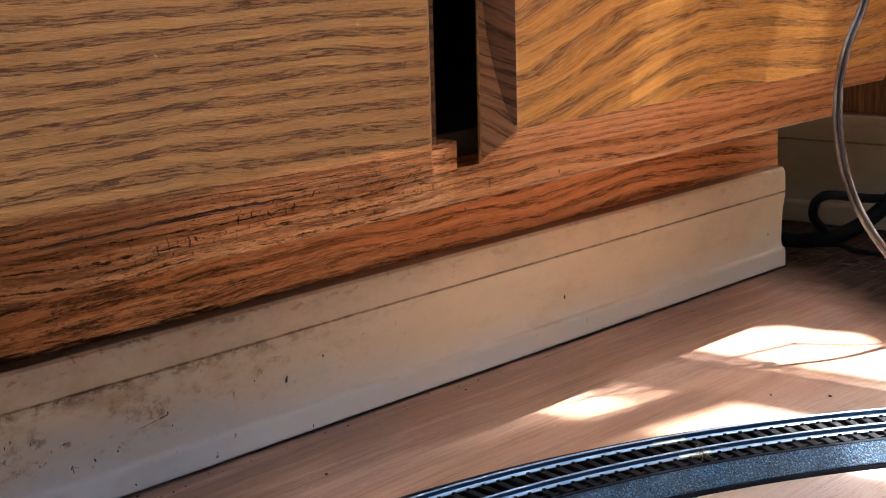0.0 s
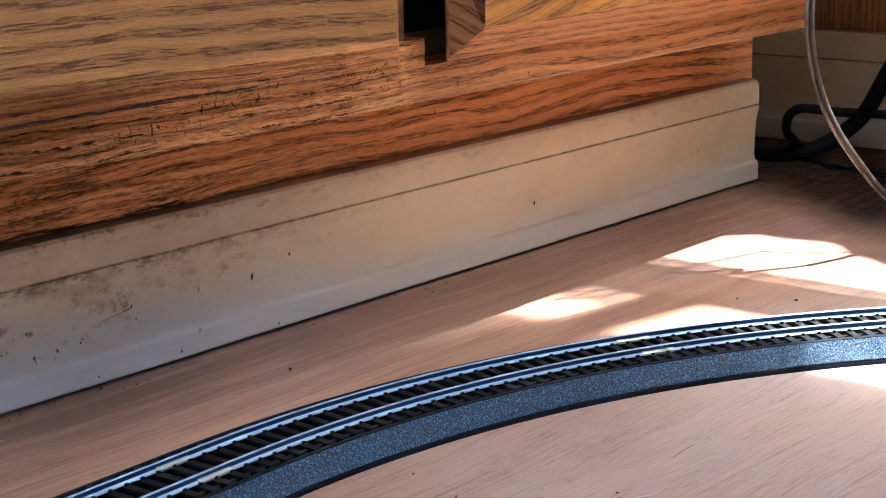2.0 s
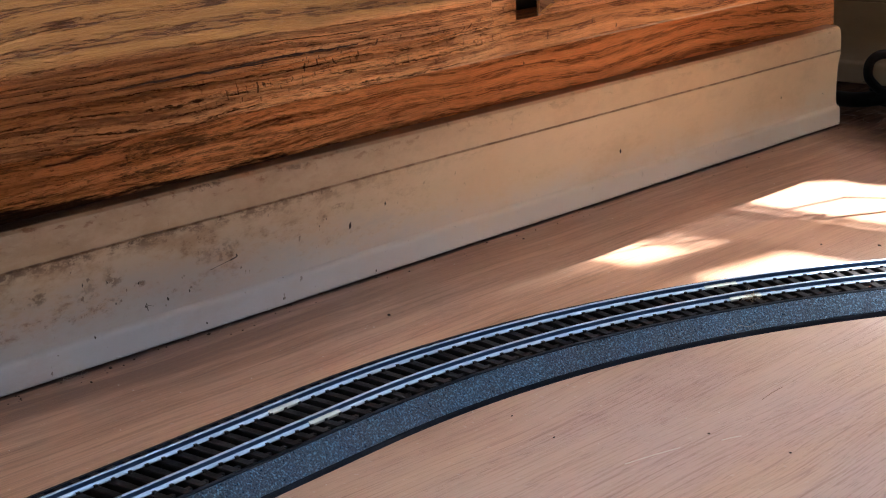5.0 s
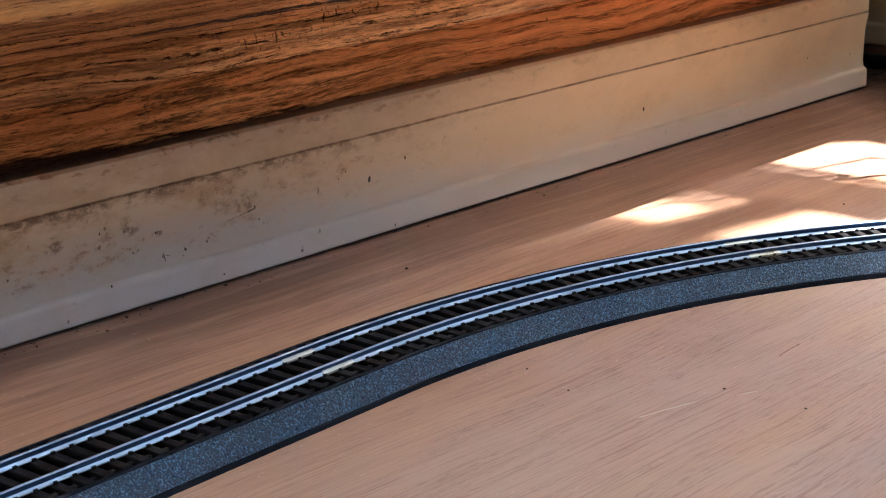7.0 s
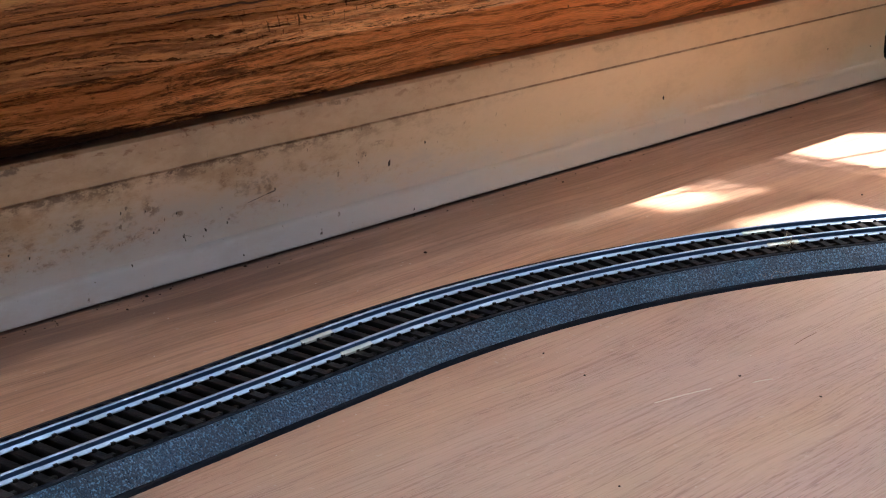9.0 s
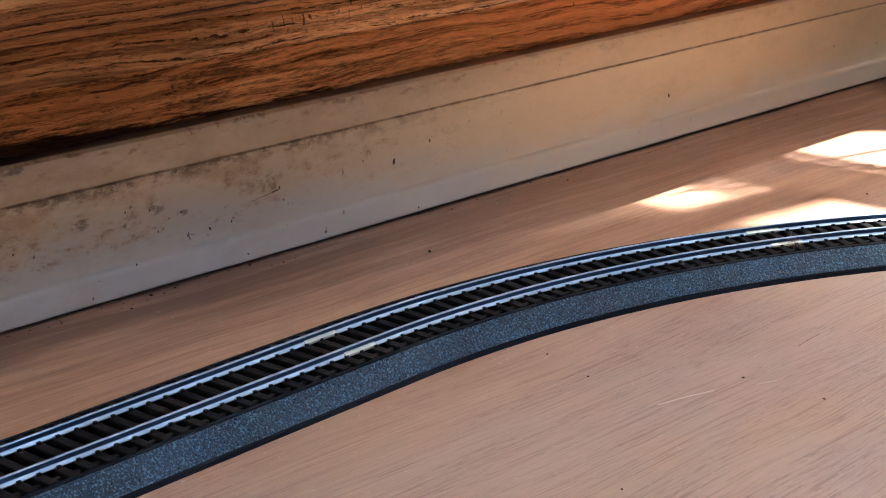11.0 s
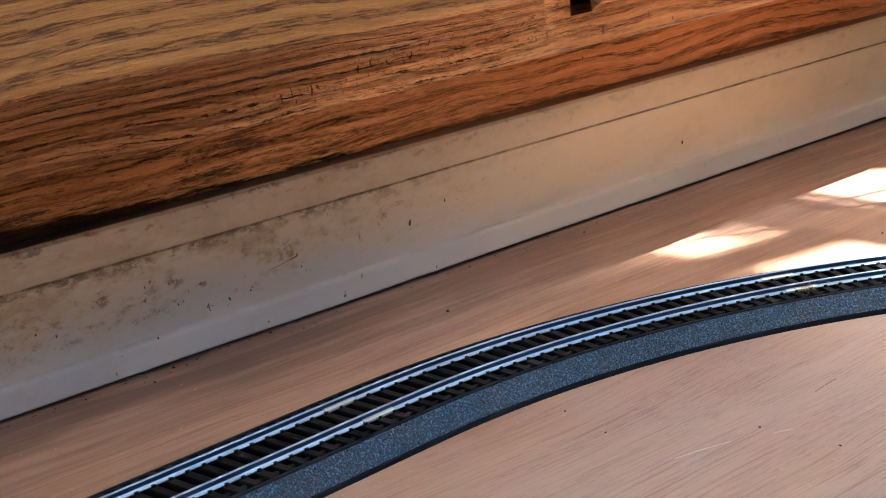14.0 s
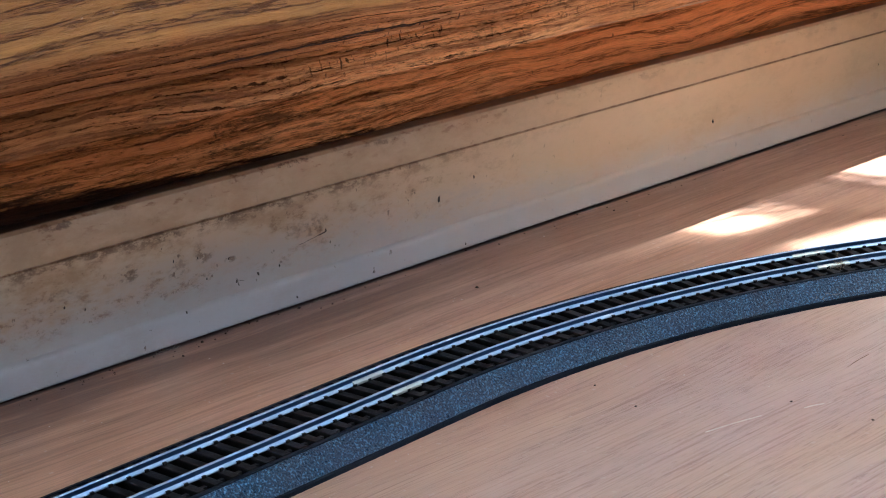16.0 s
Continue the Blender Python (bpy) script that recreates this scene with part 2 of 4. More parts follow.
    n.bump(b, height, 0.9 if bare else 0.7 if coat < 0.8 else 0.22, 0.0012 if bare else 0.0009)
    return m


STAINS = ((-0.0251, 0.0297, 0.0040, 0.0035, 0.35), (0.1151, 0.0297, 0.0022, 0.0022, 0.6), (-0.0352, 0.0412, 0.0090, 0.0016, 0.8), (-0.0516, 0.0545, 0.0080, 0.0018, 0.8),
          (0.0520, 0.0548, 0.0110, 0.0013, 0.8), (0.0075, 0.0315, 0.0035, 0.0045, 0.35), (-0.0532, 0.0300, 0.0070, 0.0030, 0.35),
          (-0.0080, 0.0405, 0.0070, 0.0018, 0.9), (0.0167, 0.0416, 0.0050, 0.0008, 0.9), (0.1235, 0.0335, 0.0060, 0.0012, 0.5), (-0.0032, 0.0272, 0.0060, 0.0040, 0.45),
          (0.0980, 0.0540, 0.0120, 0.0012, 0.6), (-0.0850, 0.0340, 0.0120, 0.0050, 0.5), (0.0585, 0.0290, 0.0120, 0.0048, 0.55), (-0.0236, 0.0306, 0.0042, 0.0032, 0.6),
          (0.0096, 0.0297, 0.0042, 0.0030, 0.6), (0.0210, 0.0249, 0.0030, 0.0012, 0.8), (0.0101, 0.0221, 0.0045, 0.0010, 0.7))


def painted_white(name, dirt=1.0, tall=1.0):
    """Old white enamel on wood, yellowed, scuffed and stained."""
    m, nt, b = material(name)
    n = N(nt)
    z = n.math("DIVIDE", n.axis(2), tall)
    x = n.axis(0)
    big = n.noise(n.coord((8, 8, 30)), 1.0, 4, 0.6)
    fine = n.noise(n.coord((260, 260, 260)), 1.0, 4, 0.7)
    run = n.noise(n.coord((100, 100, 170)), 1.0, 8, 0.78)
    blot = n.noise(n.coord((28, 28, 60), (5, 1, 2)), 1.0, 8, 0.74)
    # yellowed above, cleaner towards the foot, whose lighter grey paints in caught light
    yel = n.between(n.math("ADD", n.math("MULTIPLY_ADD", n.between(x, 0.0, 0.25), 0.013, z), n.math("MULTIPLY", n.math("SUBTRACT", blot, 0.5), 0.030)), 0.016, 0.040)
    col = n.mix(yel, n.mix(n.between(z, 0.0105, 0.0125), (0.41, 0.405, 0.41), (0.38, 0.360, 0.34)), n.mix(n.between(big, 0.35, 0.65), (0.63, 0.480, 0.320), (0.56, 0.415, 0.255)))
    # brighter, warmer paint to the right stands in for bounced sunlight
    lit_end = n.between(n.math("ADD", x, n.math("MULTIPLY", blot, 0.12)), 0.10, 0.36)
    col = n.mix(n.math("MULTIPLY", lit_end, 0.85), col, n.mix(yel, (0.79, 0.665, 0.515), (0.86, 0.625, 0.360)))
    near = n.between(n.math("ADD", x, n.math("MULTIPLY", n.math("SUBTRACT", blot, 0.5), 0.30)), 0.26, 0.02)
    # brown grime at the left end, deepened to paint in the dimmer light
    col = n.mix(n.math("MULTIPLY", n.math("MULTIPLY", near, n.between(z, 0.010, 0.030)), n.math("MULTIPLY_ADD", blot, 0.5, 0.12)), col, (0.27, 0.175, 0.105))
    zone = n.math("MULTIPLY", n.between(z, 0.0135, 0.020), n.math("MAXIMUM", n.between(z, 0.0425, 0.036), n.math("MULTIPLY", n.between(z, 0.0432, 0.0440), 0.75)))
    tick = n.noise(n.coord((240, 240, 330), (2, 8, 1)), 1.0, 5, 0.75)
    scuff = n.math("MULTIPLY", n.math("MAXIMUM", n.math("MULTIPLY", n.between(run, 0.50, 0.64), n.between(blot, 0.42, 0.60)), n.math("MULTIPLY", n.between(tick, 0.56, 0.66), n.between(blot, 0.46, 0.58))), n.math("MULTIPLY", near, zone))
    col = n.mix(n.math("MULTIPLY", scuff, 0.82 * dirt), col, (0.115, 0.053, 0.023))
    broad = n.math("MULTIPLY", n.between(blot, 0.44, 0.66), n.math("MULTIPLY_ADD", near, 0.8, 0.2))
    col = n.mix(n.math("MULTIPLY", n.math("MULTIPLY", broad, n.math("MULTIPLY_ADD", yel, 0.7, 0.3)), 0.74 * dirt), col, (0.29, 0.175, 0.082))
    spot = n.noise(n.coord((300, 300, 200), (3, 1, 2)), 1.0, 3, 0.6)
    spots = n.math("MULTIPLY", n.between(spot, 0.675, 0.73), n.math("MULTIPLY_ADD", near, 0.8, 0.2))
    col = n.mix(n.math("MULTIPLY", spots, 0.8 * dirt), col, (0.10, 0.062, 0.038))
    upper = n.math("MULTIPLY", n.between(z, 0.0405, 0.0440), n.math("MULTIPLY_ADD", near, 0.75, 0.15))
    col = n.mix(n.math("MULTIPLY", upper, n.math("MULTIPLY_ADD", n.between(run, 0.38, 0.62), 0.5, 0.4)), col, (0.41, 0.280, 0.160))
    for sx, sz, rx, rz, k in STAINS:
        u = n.math("DIVIDE", n.math("SUBTRACT", x, sx), rx)
        v = n.math("DIVIDE", n.math("SUBTRACT", z, sz), rz)
        d = n.math("ADD", n.math("MULTIPLY", u, u), n.math("MULTIPLY", v, v))
        d = n.math("ADD", d, n.math("MULTIPLY", n.math("SUBTRACT", run, 0.5), 5.0))
        col = n.mix(n.math("MULTIPLY", n.math("MULTIPLY", n.between(d, 1.1, 0.1), n.between(tick, 0.44, 0.58)), k * dirt), col, (0.095, 0.055, 0.028))
    # dirt in the groove, smeared below it
    gz = n.math("ABSOLUTE", n.math("SUBTRACT", z, 0.0426))
    gr = n.math("MULTIPLY", n.between(gz, 0.0007, 0.0002), n.math("MULTIPLY_ADD", n.between(run, 0.38, 0.58), 0.40, 0.42))
    col = n.mix(gr, col, (0.180, 0.075, 0.025))
    sm = n.math("MULTIPLY", n.math("MULTIPLY", n.between(z, 0.0355, 0.0420), n.between(z, 0.0436, 0.0424)), n.math("MULTIPLY", n.between(run, 0.44, 0.58), near))
    col = n.mix(n.math("MULTIPLY", sm, 0.90 * dirt), col, (0.110, 0.058, 0.027))
    # reddish flecks of old stain along the top
    fleck = n.noise(n.coord((95, 95, 240), (9, 0, 4)), 1.0, 4, 0.7)
    tp = n.math("MULTIPLY", n.between(z, 0.0465, 0.0545), n.math("MULTIPLY", n.between(fleck, 0.54, 0.64), n.math("MULTIPLY_ADD", near, 0.7, 0.3)))
    col = n.mix(n.math("MULTIPLY", tp, 0.75 * dirt), col, (0.20, 0.085, 0.035))
    # dark top of the board: ledge dirt and the overhang's shade in one
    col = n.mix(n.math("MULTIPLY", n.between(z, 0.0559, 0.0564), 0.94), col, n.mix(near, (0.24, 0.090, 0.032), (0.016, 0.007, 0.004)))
    # the taller side board gets a brown tone that paints in its shade
    if tall > 1.0:
        col = n.mix(n.math("MULTIPLY_ADD", blot, 0.3, 0.04), col, (0.23, 0.165, 0.110))
    nt.links.new(col, b.inputs["Base Color"])
    nt.links.new(n.math("MULTIPLY_ADD", fine, 0.25, 0.27), b.inputs["Roughness"])
    b.inputs["Specular IOR Level"].default_value = 0.45
    n.bump(b, n.math("ADD", n.math("MULTIPLY", fine, 0.3), n.math("SUBTRACT", n.math("MULTIPLY", big, 0.6), scuff)), 0.3, 0.0004)
    return m


def floor_material():
    m, nt, b = material("wood_look_flooring")
    n = N(nt)
    x, y = n.axis(0), n.axis(1)
    warp = n.noise(n.coord((3.0, 6.0, 1)), 1.0, 3, 0.5)
    yy = n.math("ADD", y, n.math("MULTIPLY", warp, 0.025))
    c1 = n.add("ShaderNodeCombineXYZ", X=n.math("MULTIPLY", x, 7.0), Y=n.math("MULTIPLY", yy, 85.0), Z=0.0)
    c2 = n.add("ShaderNodeCombineXYZ", X=n.math("MULTIPLY", x, 24.0), Y=n.math("MULTIPLY", yy, 1150.0), Z=0.0)
    band = n.noise(c1.outputs[0], 1.0, 5, 0.6)
    pore = n.noise(c2.outputs[0], 1.0, 3, 0.6)
    c3 = n.add("ShaderNodeCombineXYZ", X=n.math("MULTIPLY", x, 60.0), Y=n.math("MULTIPLY", yy, 1900.0), Z=3.0)
    thread = n.noise(c3.outputs[0], 1.0, 2, 0.5)
    soil = n.noise(n.coord((11, 14, 1)), 1.0, 4, 0.6)
    col = n.mix(n.between(band, 0.30, 0.72), (0.56, 0.325, 0.205), (0.43, 0.222, 0.128))
    tint = n.noise(n.coord((5.0, 16.0, 1), (3, 4, 0)), 1.0, 3, 0.55)
    col = n.mix(n.math("MULTIPLY", n.between(tint, 0.42, 0.66), 0.45), col, (0.47, 0.300, 0.235))
    # paler floor in the open, warmer and greyer by turns: stronger skylight painted in
    open_sky = n.math("MULTIPLY", n.between(n.math("ADD", y, n.math("MULTIPLY", n.math("SUBTRACT", soil, 0.5), 0.10)), -0.10, -0.20), n.math("MULTIPLY_ADD", soil, 0.75, 0.30))
    col = n.mix(open_sky, col, n.mix(n.between(tint, 0.40, 0.62), (0.585, 0.458, 0.360), (0.56, 0.446, 0.405)))
    col = n.mix(n.math("MULTIPLY", n.between(pore, 0.54, 0.62), 0.27), col, (0.27, 0.155, 0.105))
    col = n.mix(n.math("MULTIPLY", n.between(soil, 0.5, 0.75), 0.25), col, (0.30, 0.20, 0.15))
    col = n.mix(n.math("MULTIPLY", n.between(thread, 0.52, 0.64), 0.15), col, (0.25, 0.138, 0.090))
    # short dark pores, gathered in streaks
    c4 = n.add("ShaderNodeCombineXYZ", X=n.math("MULTIPLY", x, 105.0), Y=n.math("MULTIPLY", yy, 2000.0), Z=6.0)
    stroke = n.math("MULTIPLY", n.between(n.noise(c4.outputs[0], 1.0, 3, 0.62), 0.570, 0.61), n.between(n.math("MULTIPLY_ADD", n.math("SUBTRACT", tint, 0.5), 0.6, band), 0.42, 0.58))
    col = n.mix(n.math("MULTIPLY", stroke, 0.46), col, (0.170, 0.092, 0.062))
    # long thin grain lines
    c5 = n.add("ShaderNodeCombineXYZ", X=n.math("MULTIPLY", x, 13.0), Y=n.math("MULTIPLY", yy, 640.0), Z=9.0)
    grain = n.noise(c5.outputs[0], 1.0, 4, 0.68)
    col = n.mix(n.math("MULTIPLY", n.between(grain, 0.56, 0.63), 0.44), col, (0.235, 0.130, 0.092))
    vein = n.noise(n.add("ShaderNodeCombineXYZ", X=n.math("MULTIPLY", x, 9.0), Y=n.math("MULTIPLY", yy, 420.0), Z=14.0).outputs[0], 1.0, 5, 0.72)
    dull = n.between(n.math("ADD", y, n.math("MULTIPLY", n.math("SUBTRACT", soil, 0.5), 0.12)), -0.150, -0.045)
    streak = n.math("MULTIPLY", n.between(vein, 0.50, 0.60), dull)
    dust = n.noise(n.coord((350, 350, 1)), 1.0, 2, 0.5)
    col = n.mix(n.math("MULTIPLY", n.between(dust, 0.66, 0.73), 0.32), col, (0.66, 0.58, 0.52))
    # unswept dirt in the corner by the cabinet, with shade painted into it
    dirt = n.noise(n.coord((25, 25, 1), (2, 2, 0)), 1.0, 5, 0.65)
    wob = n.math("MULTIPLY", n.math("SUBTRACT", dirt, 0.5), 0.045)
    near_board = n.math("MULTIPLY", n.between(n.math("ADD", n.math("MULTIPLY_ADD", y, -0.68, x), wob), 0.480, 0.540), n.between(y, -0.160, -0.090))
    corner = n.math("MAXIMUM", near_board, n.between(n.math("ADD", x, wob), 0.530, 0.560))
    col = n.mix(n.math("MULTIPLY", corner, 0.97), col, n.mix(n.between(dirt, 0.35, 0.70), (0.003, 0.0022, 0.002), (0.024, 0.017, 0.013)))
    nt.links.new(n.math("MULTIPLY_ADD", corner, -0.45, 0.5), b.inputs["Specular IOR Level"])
    # band along the board: edge dirt and the overhang's shade in one colour
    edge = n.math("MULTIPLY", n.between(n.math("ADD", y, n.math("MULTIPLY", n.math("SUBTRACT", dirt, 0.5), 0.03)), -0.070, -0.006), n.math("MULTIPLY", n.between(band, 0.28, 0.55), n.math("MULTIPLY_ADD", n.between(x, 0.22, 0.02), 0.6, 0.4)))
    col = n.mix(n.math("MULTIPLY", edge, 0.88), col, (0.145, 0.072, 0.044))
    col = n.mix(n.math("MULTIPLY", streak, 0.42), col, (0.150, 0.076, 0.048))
    # black line along the foot of the board: dirt plus the gap's painted shade
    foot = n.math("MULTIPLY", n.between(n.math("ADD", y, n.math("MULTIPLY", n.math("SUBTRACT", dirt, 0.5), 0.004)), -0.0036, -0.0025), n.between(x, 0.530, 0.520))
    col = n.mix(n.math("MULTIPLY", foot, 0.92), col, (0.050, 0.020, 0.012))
    nt.links.new(col, b.inputs["Base Color"])
    nt.links.new(n.math("ADD", n.math("MULTIPLY_ADD", pore, 0.18, 0.36), n.math("MULTIPLY", corner, 0.4)), b.inputs["Roughness"])
    n.bump(b, n.math("ADD", n.math("MULTIPLY_ADD", pore, 0.5, n.math("MULTIPLY", stroke, -0.6)), n.math("MULTIPLY", band, 0.3)), 0.22, 0.0004)
    return m


def plastic(name, base, rough, grain, strength, dist=0.0004):
    m, nt, b = material(name)
    n = N(nt)
    f = n.noise(n.coord((1, 1, 1)), grain, 3, 0.6)
    d = n.noise(n.coord((1, 1, 1), (1, 2, 3)), grain * 0.04, 4, 0.6)
    c2 = tuple(min(1, v * 1.6 + 0.003) for v in base)
    col = n.mix(n.between(d, 0.40, 0.80), base, c2)
    # blue-white flecks paint sky glints onto the pebbled plastic
    if strength > 0.5:
        pale = n.noise(n.coord((1, 1, 1), (7, 5, 3)), grain * 1.1, 2, 0.6)
        col = n.mix(n.math("MULTIPLY", n.between(pale, 0.53, 0.63), 0.52), col, (0.20, 0.44, 0.70))
    nt.links.new(col, b.inputs["Base Color"])
    nt.links.new(n.math("MULTIPLY_ADD", f, 0.2, rough), b.inputs["Roughness"])
    b.inputs["Specular IOR Level"].default_value = 0.70 if strength > 0.5 else 0.14
    n.bump(b, f, strength, dist)
    return m


def metal(name, base, rough):
    m, nt, b = material(name)
    n = N(nt)
    f = n.noise(n.coord((60, 60, 60)), 1.0, 4, 0.6)
    nt.links.new(n.mix(f, base, tuple(v * 0.75 for v in base)), b.inputs["Base Color"])
    b.inputs["Metallic"].default_value = 1.0
    nt.links.new(n.math("MULTIPLY_ADD", f, 0.25, rough), b.inputs["Roughness"])
    return m


def plain(name, base, rough=0.8, scale=20.0):
    m, nt, b = material(name)
    n = N(nt)
    f = n.noise(n.coord((1, 1, 1)), scale, 4, 0.6)
    nt.links.new(n.mix(f, base, tuple(v * 0.8 for v in base)), b.inputs["Base Color"])
    b.inputs["Roughness"].default_value = rough
    n.bump(b, f, 0.1, 0.001)
    return m


def glass_material():
    m, nt, b = material("window_glass")
    b.inputs["Transmission Weight"].default_value = 1.0
    b.inputs["Roughness"].default_value = 0.0
    b.inputs["IOR"].default_value = 1.45
    return m


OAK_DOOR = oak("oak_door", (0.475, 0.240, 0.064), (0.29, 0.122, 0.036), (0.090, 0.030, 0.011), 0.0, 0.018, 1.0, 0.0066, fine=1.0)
OAK_DOOR_2 = oak("oak_door_second", (0.66, 0.300, 0.060), (0.33, 0.128, 0.030), (0.120, 0.044, 0.014), 5.3, 0.045, 0.0, 0.0105, 1.3, 0.80, (0.1182, 0.1063), 0.21, 0.50)
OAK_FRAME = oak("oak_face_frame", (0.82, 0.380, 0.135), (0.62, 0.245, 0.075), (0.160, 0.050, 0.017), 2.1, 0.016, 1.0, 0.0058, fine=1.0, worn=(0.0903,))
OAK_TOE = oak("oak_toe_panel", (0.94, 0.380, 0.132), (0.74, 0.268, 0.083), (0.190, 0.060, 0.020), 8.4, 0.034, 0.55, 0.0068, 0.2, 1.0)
# two darker copies of the oak, with the slot's shade painted in
OAK_SHADED = oak("shaded_oak_edge", (0.150, 0.064, 0.027), (0.095, 0.038, 0.015), (0.030, 0.012, 0.006), 6.4, 0.05, 0.0, 0.0060, 0.15)
OAK_HALF_SHADED = oak("half_shaded_oak_bevel", (0.34, 0.165, 0.075), (0.23, 0.100, 0.042), (0.090, 0.035, 0.014), 6.4, 0.05, 0.0, 0.0060, 0.15)
OAK_PANEL = oak("oak_wall_panelling", (0.38, 0.20, 0.075), (0.22, 0.10, 0.04), (0.07, 0.03, 0.012), 3.0, 0.02)


def upright_oak(name):
    """Panelling with its grain running up."""
    m, nt, b = material(name)
    n = N(nt)
    info = nt.nodes.new("ShaderNodeObjectInfo")
    g = nt.nodes.new("ShaderNodeNewGeometry")
    sep = n.add("ShaderNodeSeparateXYZ", Vector=g.outputs["Position"])
    c = n.add("ShaderNodeCombineXYZ", X=n.math("MULTIPLY", info.outputs["Random"], 9.0), Y=n.math("MULTIPLY", sep.outputs[1], 420.0), Z=n.math("MULTIPLY", sep.outputs[2], 9.0))
    grain = n.noise(c.outputs[0], 1.0, 5, 0.65)
    c2 = n.add("ShaderNodeCombineXYZ", X=n.math("MULTIPLY", info.outputs["Random"], 5.0), Y=n.math("MULTIPLY", sep.outputs[1], 1500.0), Z=n.math("MULTIPLY", sep.outputs[2], 45.0))
    fine = n.noise(c2.outputs[0], 1.0, 3, 0.6)
    col = n.mix(n.between(grain, 0.36, 0.66), (0.50, 0.235, 0.085), (0.24, 0.095, 0.034))
    col = n.mix(n.math("MULTIPLY", n.between(fine, 0.52, 0.62), 0.7), col, (0.095, 0.034, 0.013))
    nt.links.new(col, b.inputs["Base Color"])
    nt.links.new(n.math("MULTIPLY_ADD", fine, 0.2, 0.30), b.inputs["Roughness"])
    n.bump(b, grain, 0.3, 0.0005)
    return m


OAK_UPRIGHT = upright_oak("upright_oak_panelling")
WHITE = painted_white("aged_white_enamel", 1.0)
WHITE_SIDE = painted_white("shaded_white_enamel", 0.6, 1.245)
FLOOR = floor_material()
# blue base: the sky's sheen is painted into the black plastic
ROADBED = plastic("pebbled_black_plastic", (0.005, 0.031, 0.070), 0.20, 1400.0, 1.0, 0.0010)
SLEEPER = plastic("matt_black_plastic", (0.0125, 0.0110, 0.0108), 0.50, 900.0, 0.3)
DECK_BLACK = plastic("matt_black_deck", (0.0065, 0.010, 0.018), 0.55, 1200.0, 0.4)
STEEL = metal("nickel_rail", (0.38, 0.46, 0.58), 0.36)
# dark blue for the rail's side: the dark roadbed it mirrors is painted in
WEB_DARK = metal("dark_reflection_metal", (0.060, 0.120, 0.250), 0.36)
JOINER = metal("brass_joiner", (0.60, 0.63, 0.60), 0.38)
BLACK_RUBBER = plastic("black_rubber", (0.005, 0.005, 0.005), 0.45, 300.0, 0.1)
FRAME_WHITE = plain("window_enamel", (0.72, 0.69, 0.63), 0.4, 60.0)
PLASTER = plain("wall_paint", (0.66, 0.57, 0.45))
CEILING = plain("ceiling_paint", (0.66, 0.60, 0.52))
# inside boards coloured dark, painting in the shade of the recess
VOID = plain("shade_dark_board", (0.05, 0.035, 0.025), 0.9)


def woven(name, base, open_part, lace=0.0):
    """Thin woven cloth: a share of the light goes straight through between its threads."""
    m, nt, b = material(name)
    n = N(nt)
    f = n.noise(n.coord((1, 1, 1)), 300.0, 4, 0.6)
    nt.links.new(n.mix(f, base, tuple(v * 0.8 for v in base)), b.inputs["Base Color"])
    b.inputs["Roughness"].default_value = 0.9
    clear = nt.nodes.new("ShaderNodeBsdfTransparent")
    mixed = nt.nodes.new("ShaderNodeMixShader")
    # the weave closes towards the top, so the sun let through fades out
    nt.links.new(n.math("ADD", n.math("MULTIPLY", n.between(n.axis(2), 1.62, 1.28), open_part), n.math("MULTIPLY", n.between(n.axis(2), 1.335, 1.285), lace)), mixed.inputs[0])
    nt.links.new(b.outputs[0], mixed.inputs[1])
    nt.links.new(clear.outputs[0], mixed.inputs[2])
    nt.links.new(mixed.outputs[0], nt.nodes["Material Output"].inputs["Surface"])
    return m


FABRIC = woven("shade_fabric", (0.55, 0.50, 0.44), 0.25, 0.22)
BAND = woven("band_fabric", (0.55, 0.50, 0.44), 0.22)

CLOTH = plain("curtain_cloth", (0.52, 0.46, 0.38), 0.9, 300.0)
FRINGE = woven("half_open_fabric", (0.55, 0.50, 0.44), 0.55)
GLASS = glass_material()
SPLIT = plain("split_wood", (0.070, 0.028, 0.012), 0.9, 600.0)
DEBRIS = plain("dark_crumb", (0.035, 0.024, 0.018), 0.8, 900.0)
LINT = plain("grey_fluff", (0.16, 0.13, 0.11), 0.95, 900.0)
FLUFF = plain("white_hair", (0.80, 0.75, 0.68), 0.8, 900.0)
BROWN_SCRATCH = plain("brown_scratch", (0.16, 0.085, 0.05), 0.8, 900.0)
TAN = plain("tan_lint", (0.30, 0.22, 0.14), 0.95, 900.0)
PALE = plain("pale_fluff", (0.42, 0.36, 0.29), 0.95, 900.0)


def cord_material():
    m, nt, b = material("clear_brown_vinyl")
    n = N(nt)
    f = n.noise(n.coord((140, 140, 40)), 1.0, 4, 0.6)
    nt.links.new(n.mix(n.between(f, 0.38, 0.66), (0.18, 0.130, 0.100), (0.46, 0.385, 0.32)), b.inputs["Base Color"])
    nt.links.new(n.math("MULTIPLY_ADD", f, 0.15, 0.06), b.inputs["Roughness"])
    b.inputs["Transmission Weight"].default_value = 0.45
    n.bump(b, f, 0.5, 0.0006)
    return m


CORD = cord_material()
COPPER = plain("dark_core", (0.020, 0.010, 0.007), 0.4, 200.0)


# ---- building blocks ----
def thing(name, at=(0, 0, 0), **tags):
    e = new(name)
    e.empty_display_size = 0.02
    e.location = at
    return tagged(e, **tags)


def origin(ob):
    v = Vector(ob.location)
    while ob.parent:
        ob = ob.parent
        v = v + ob.location
    return v


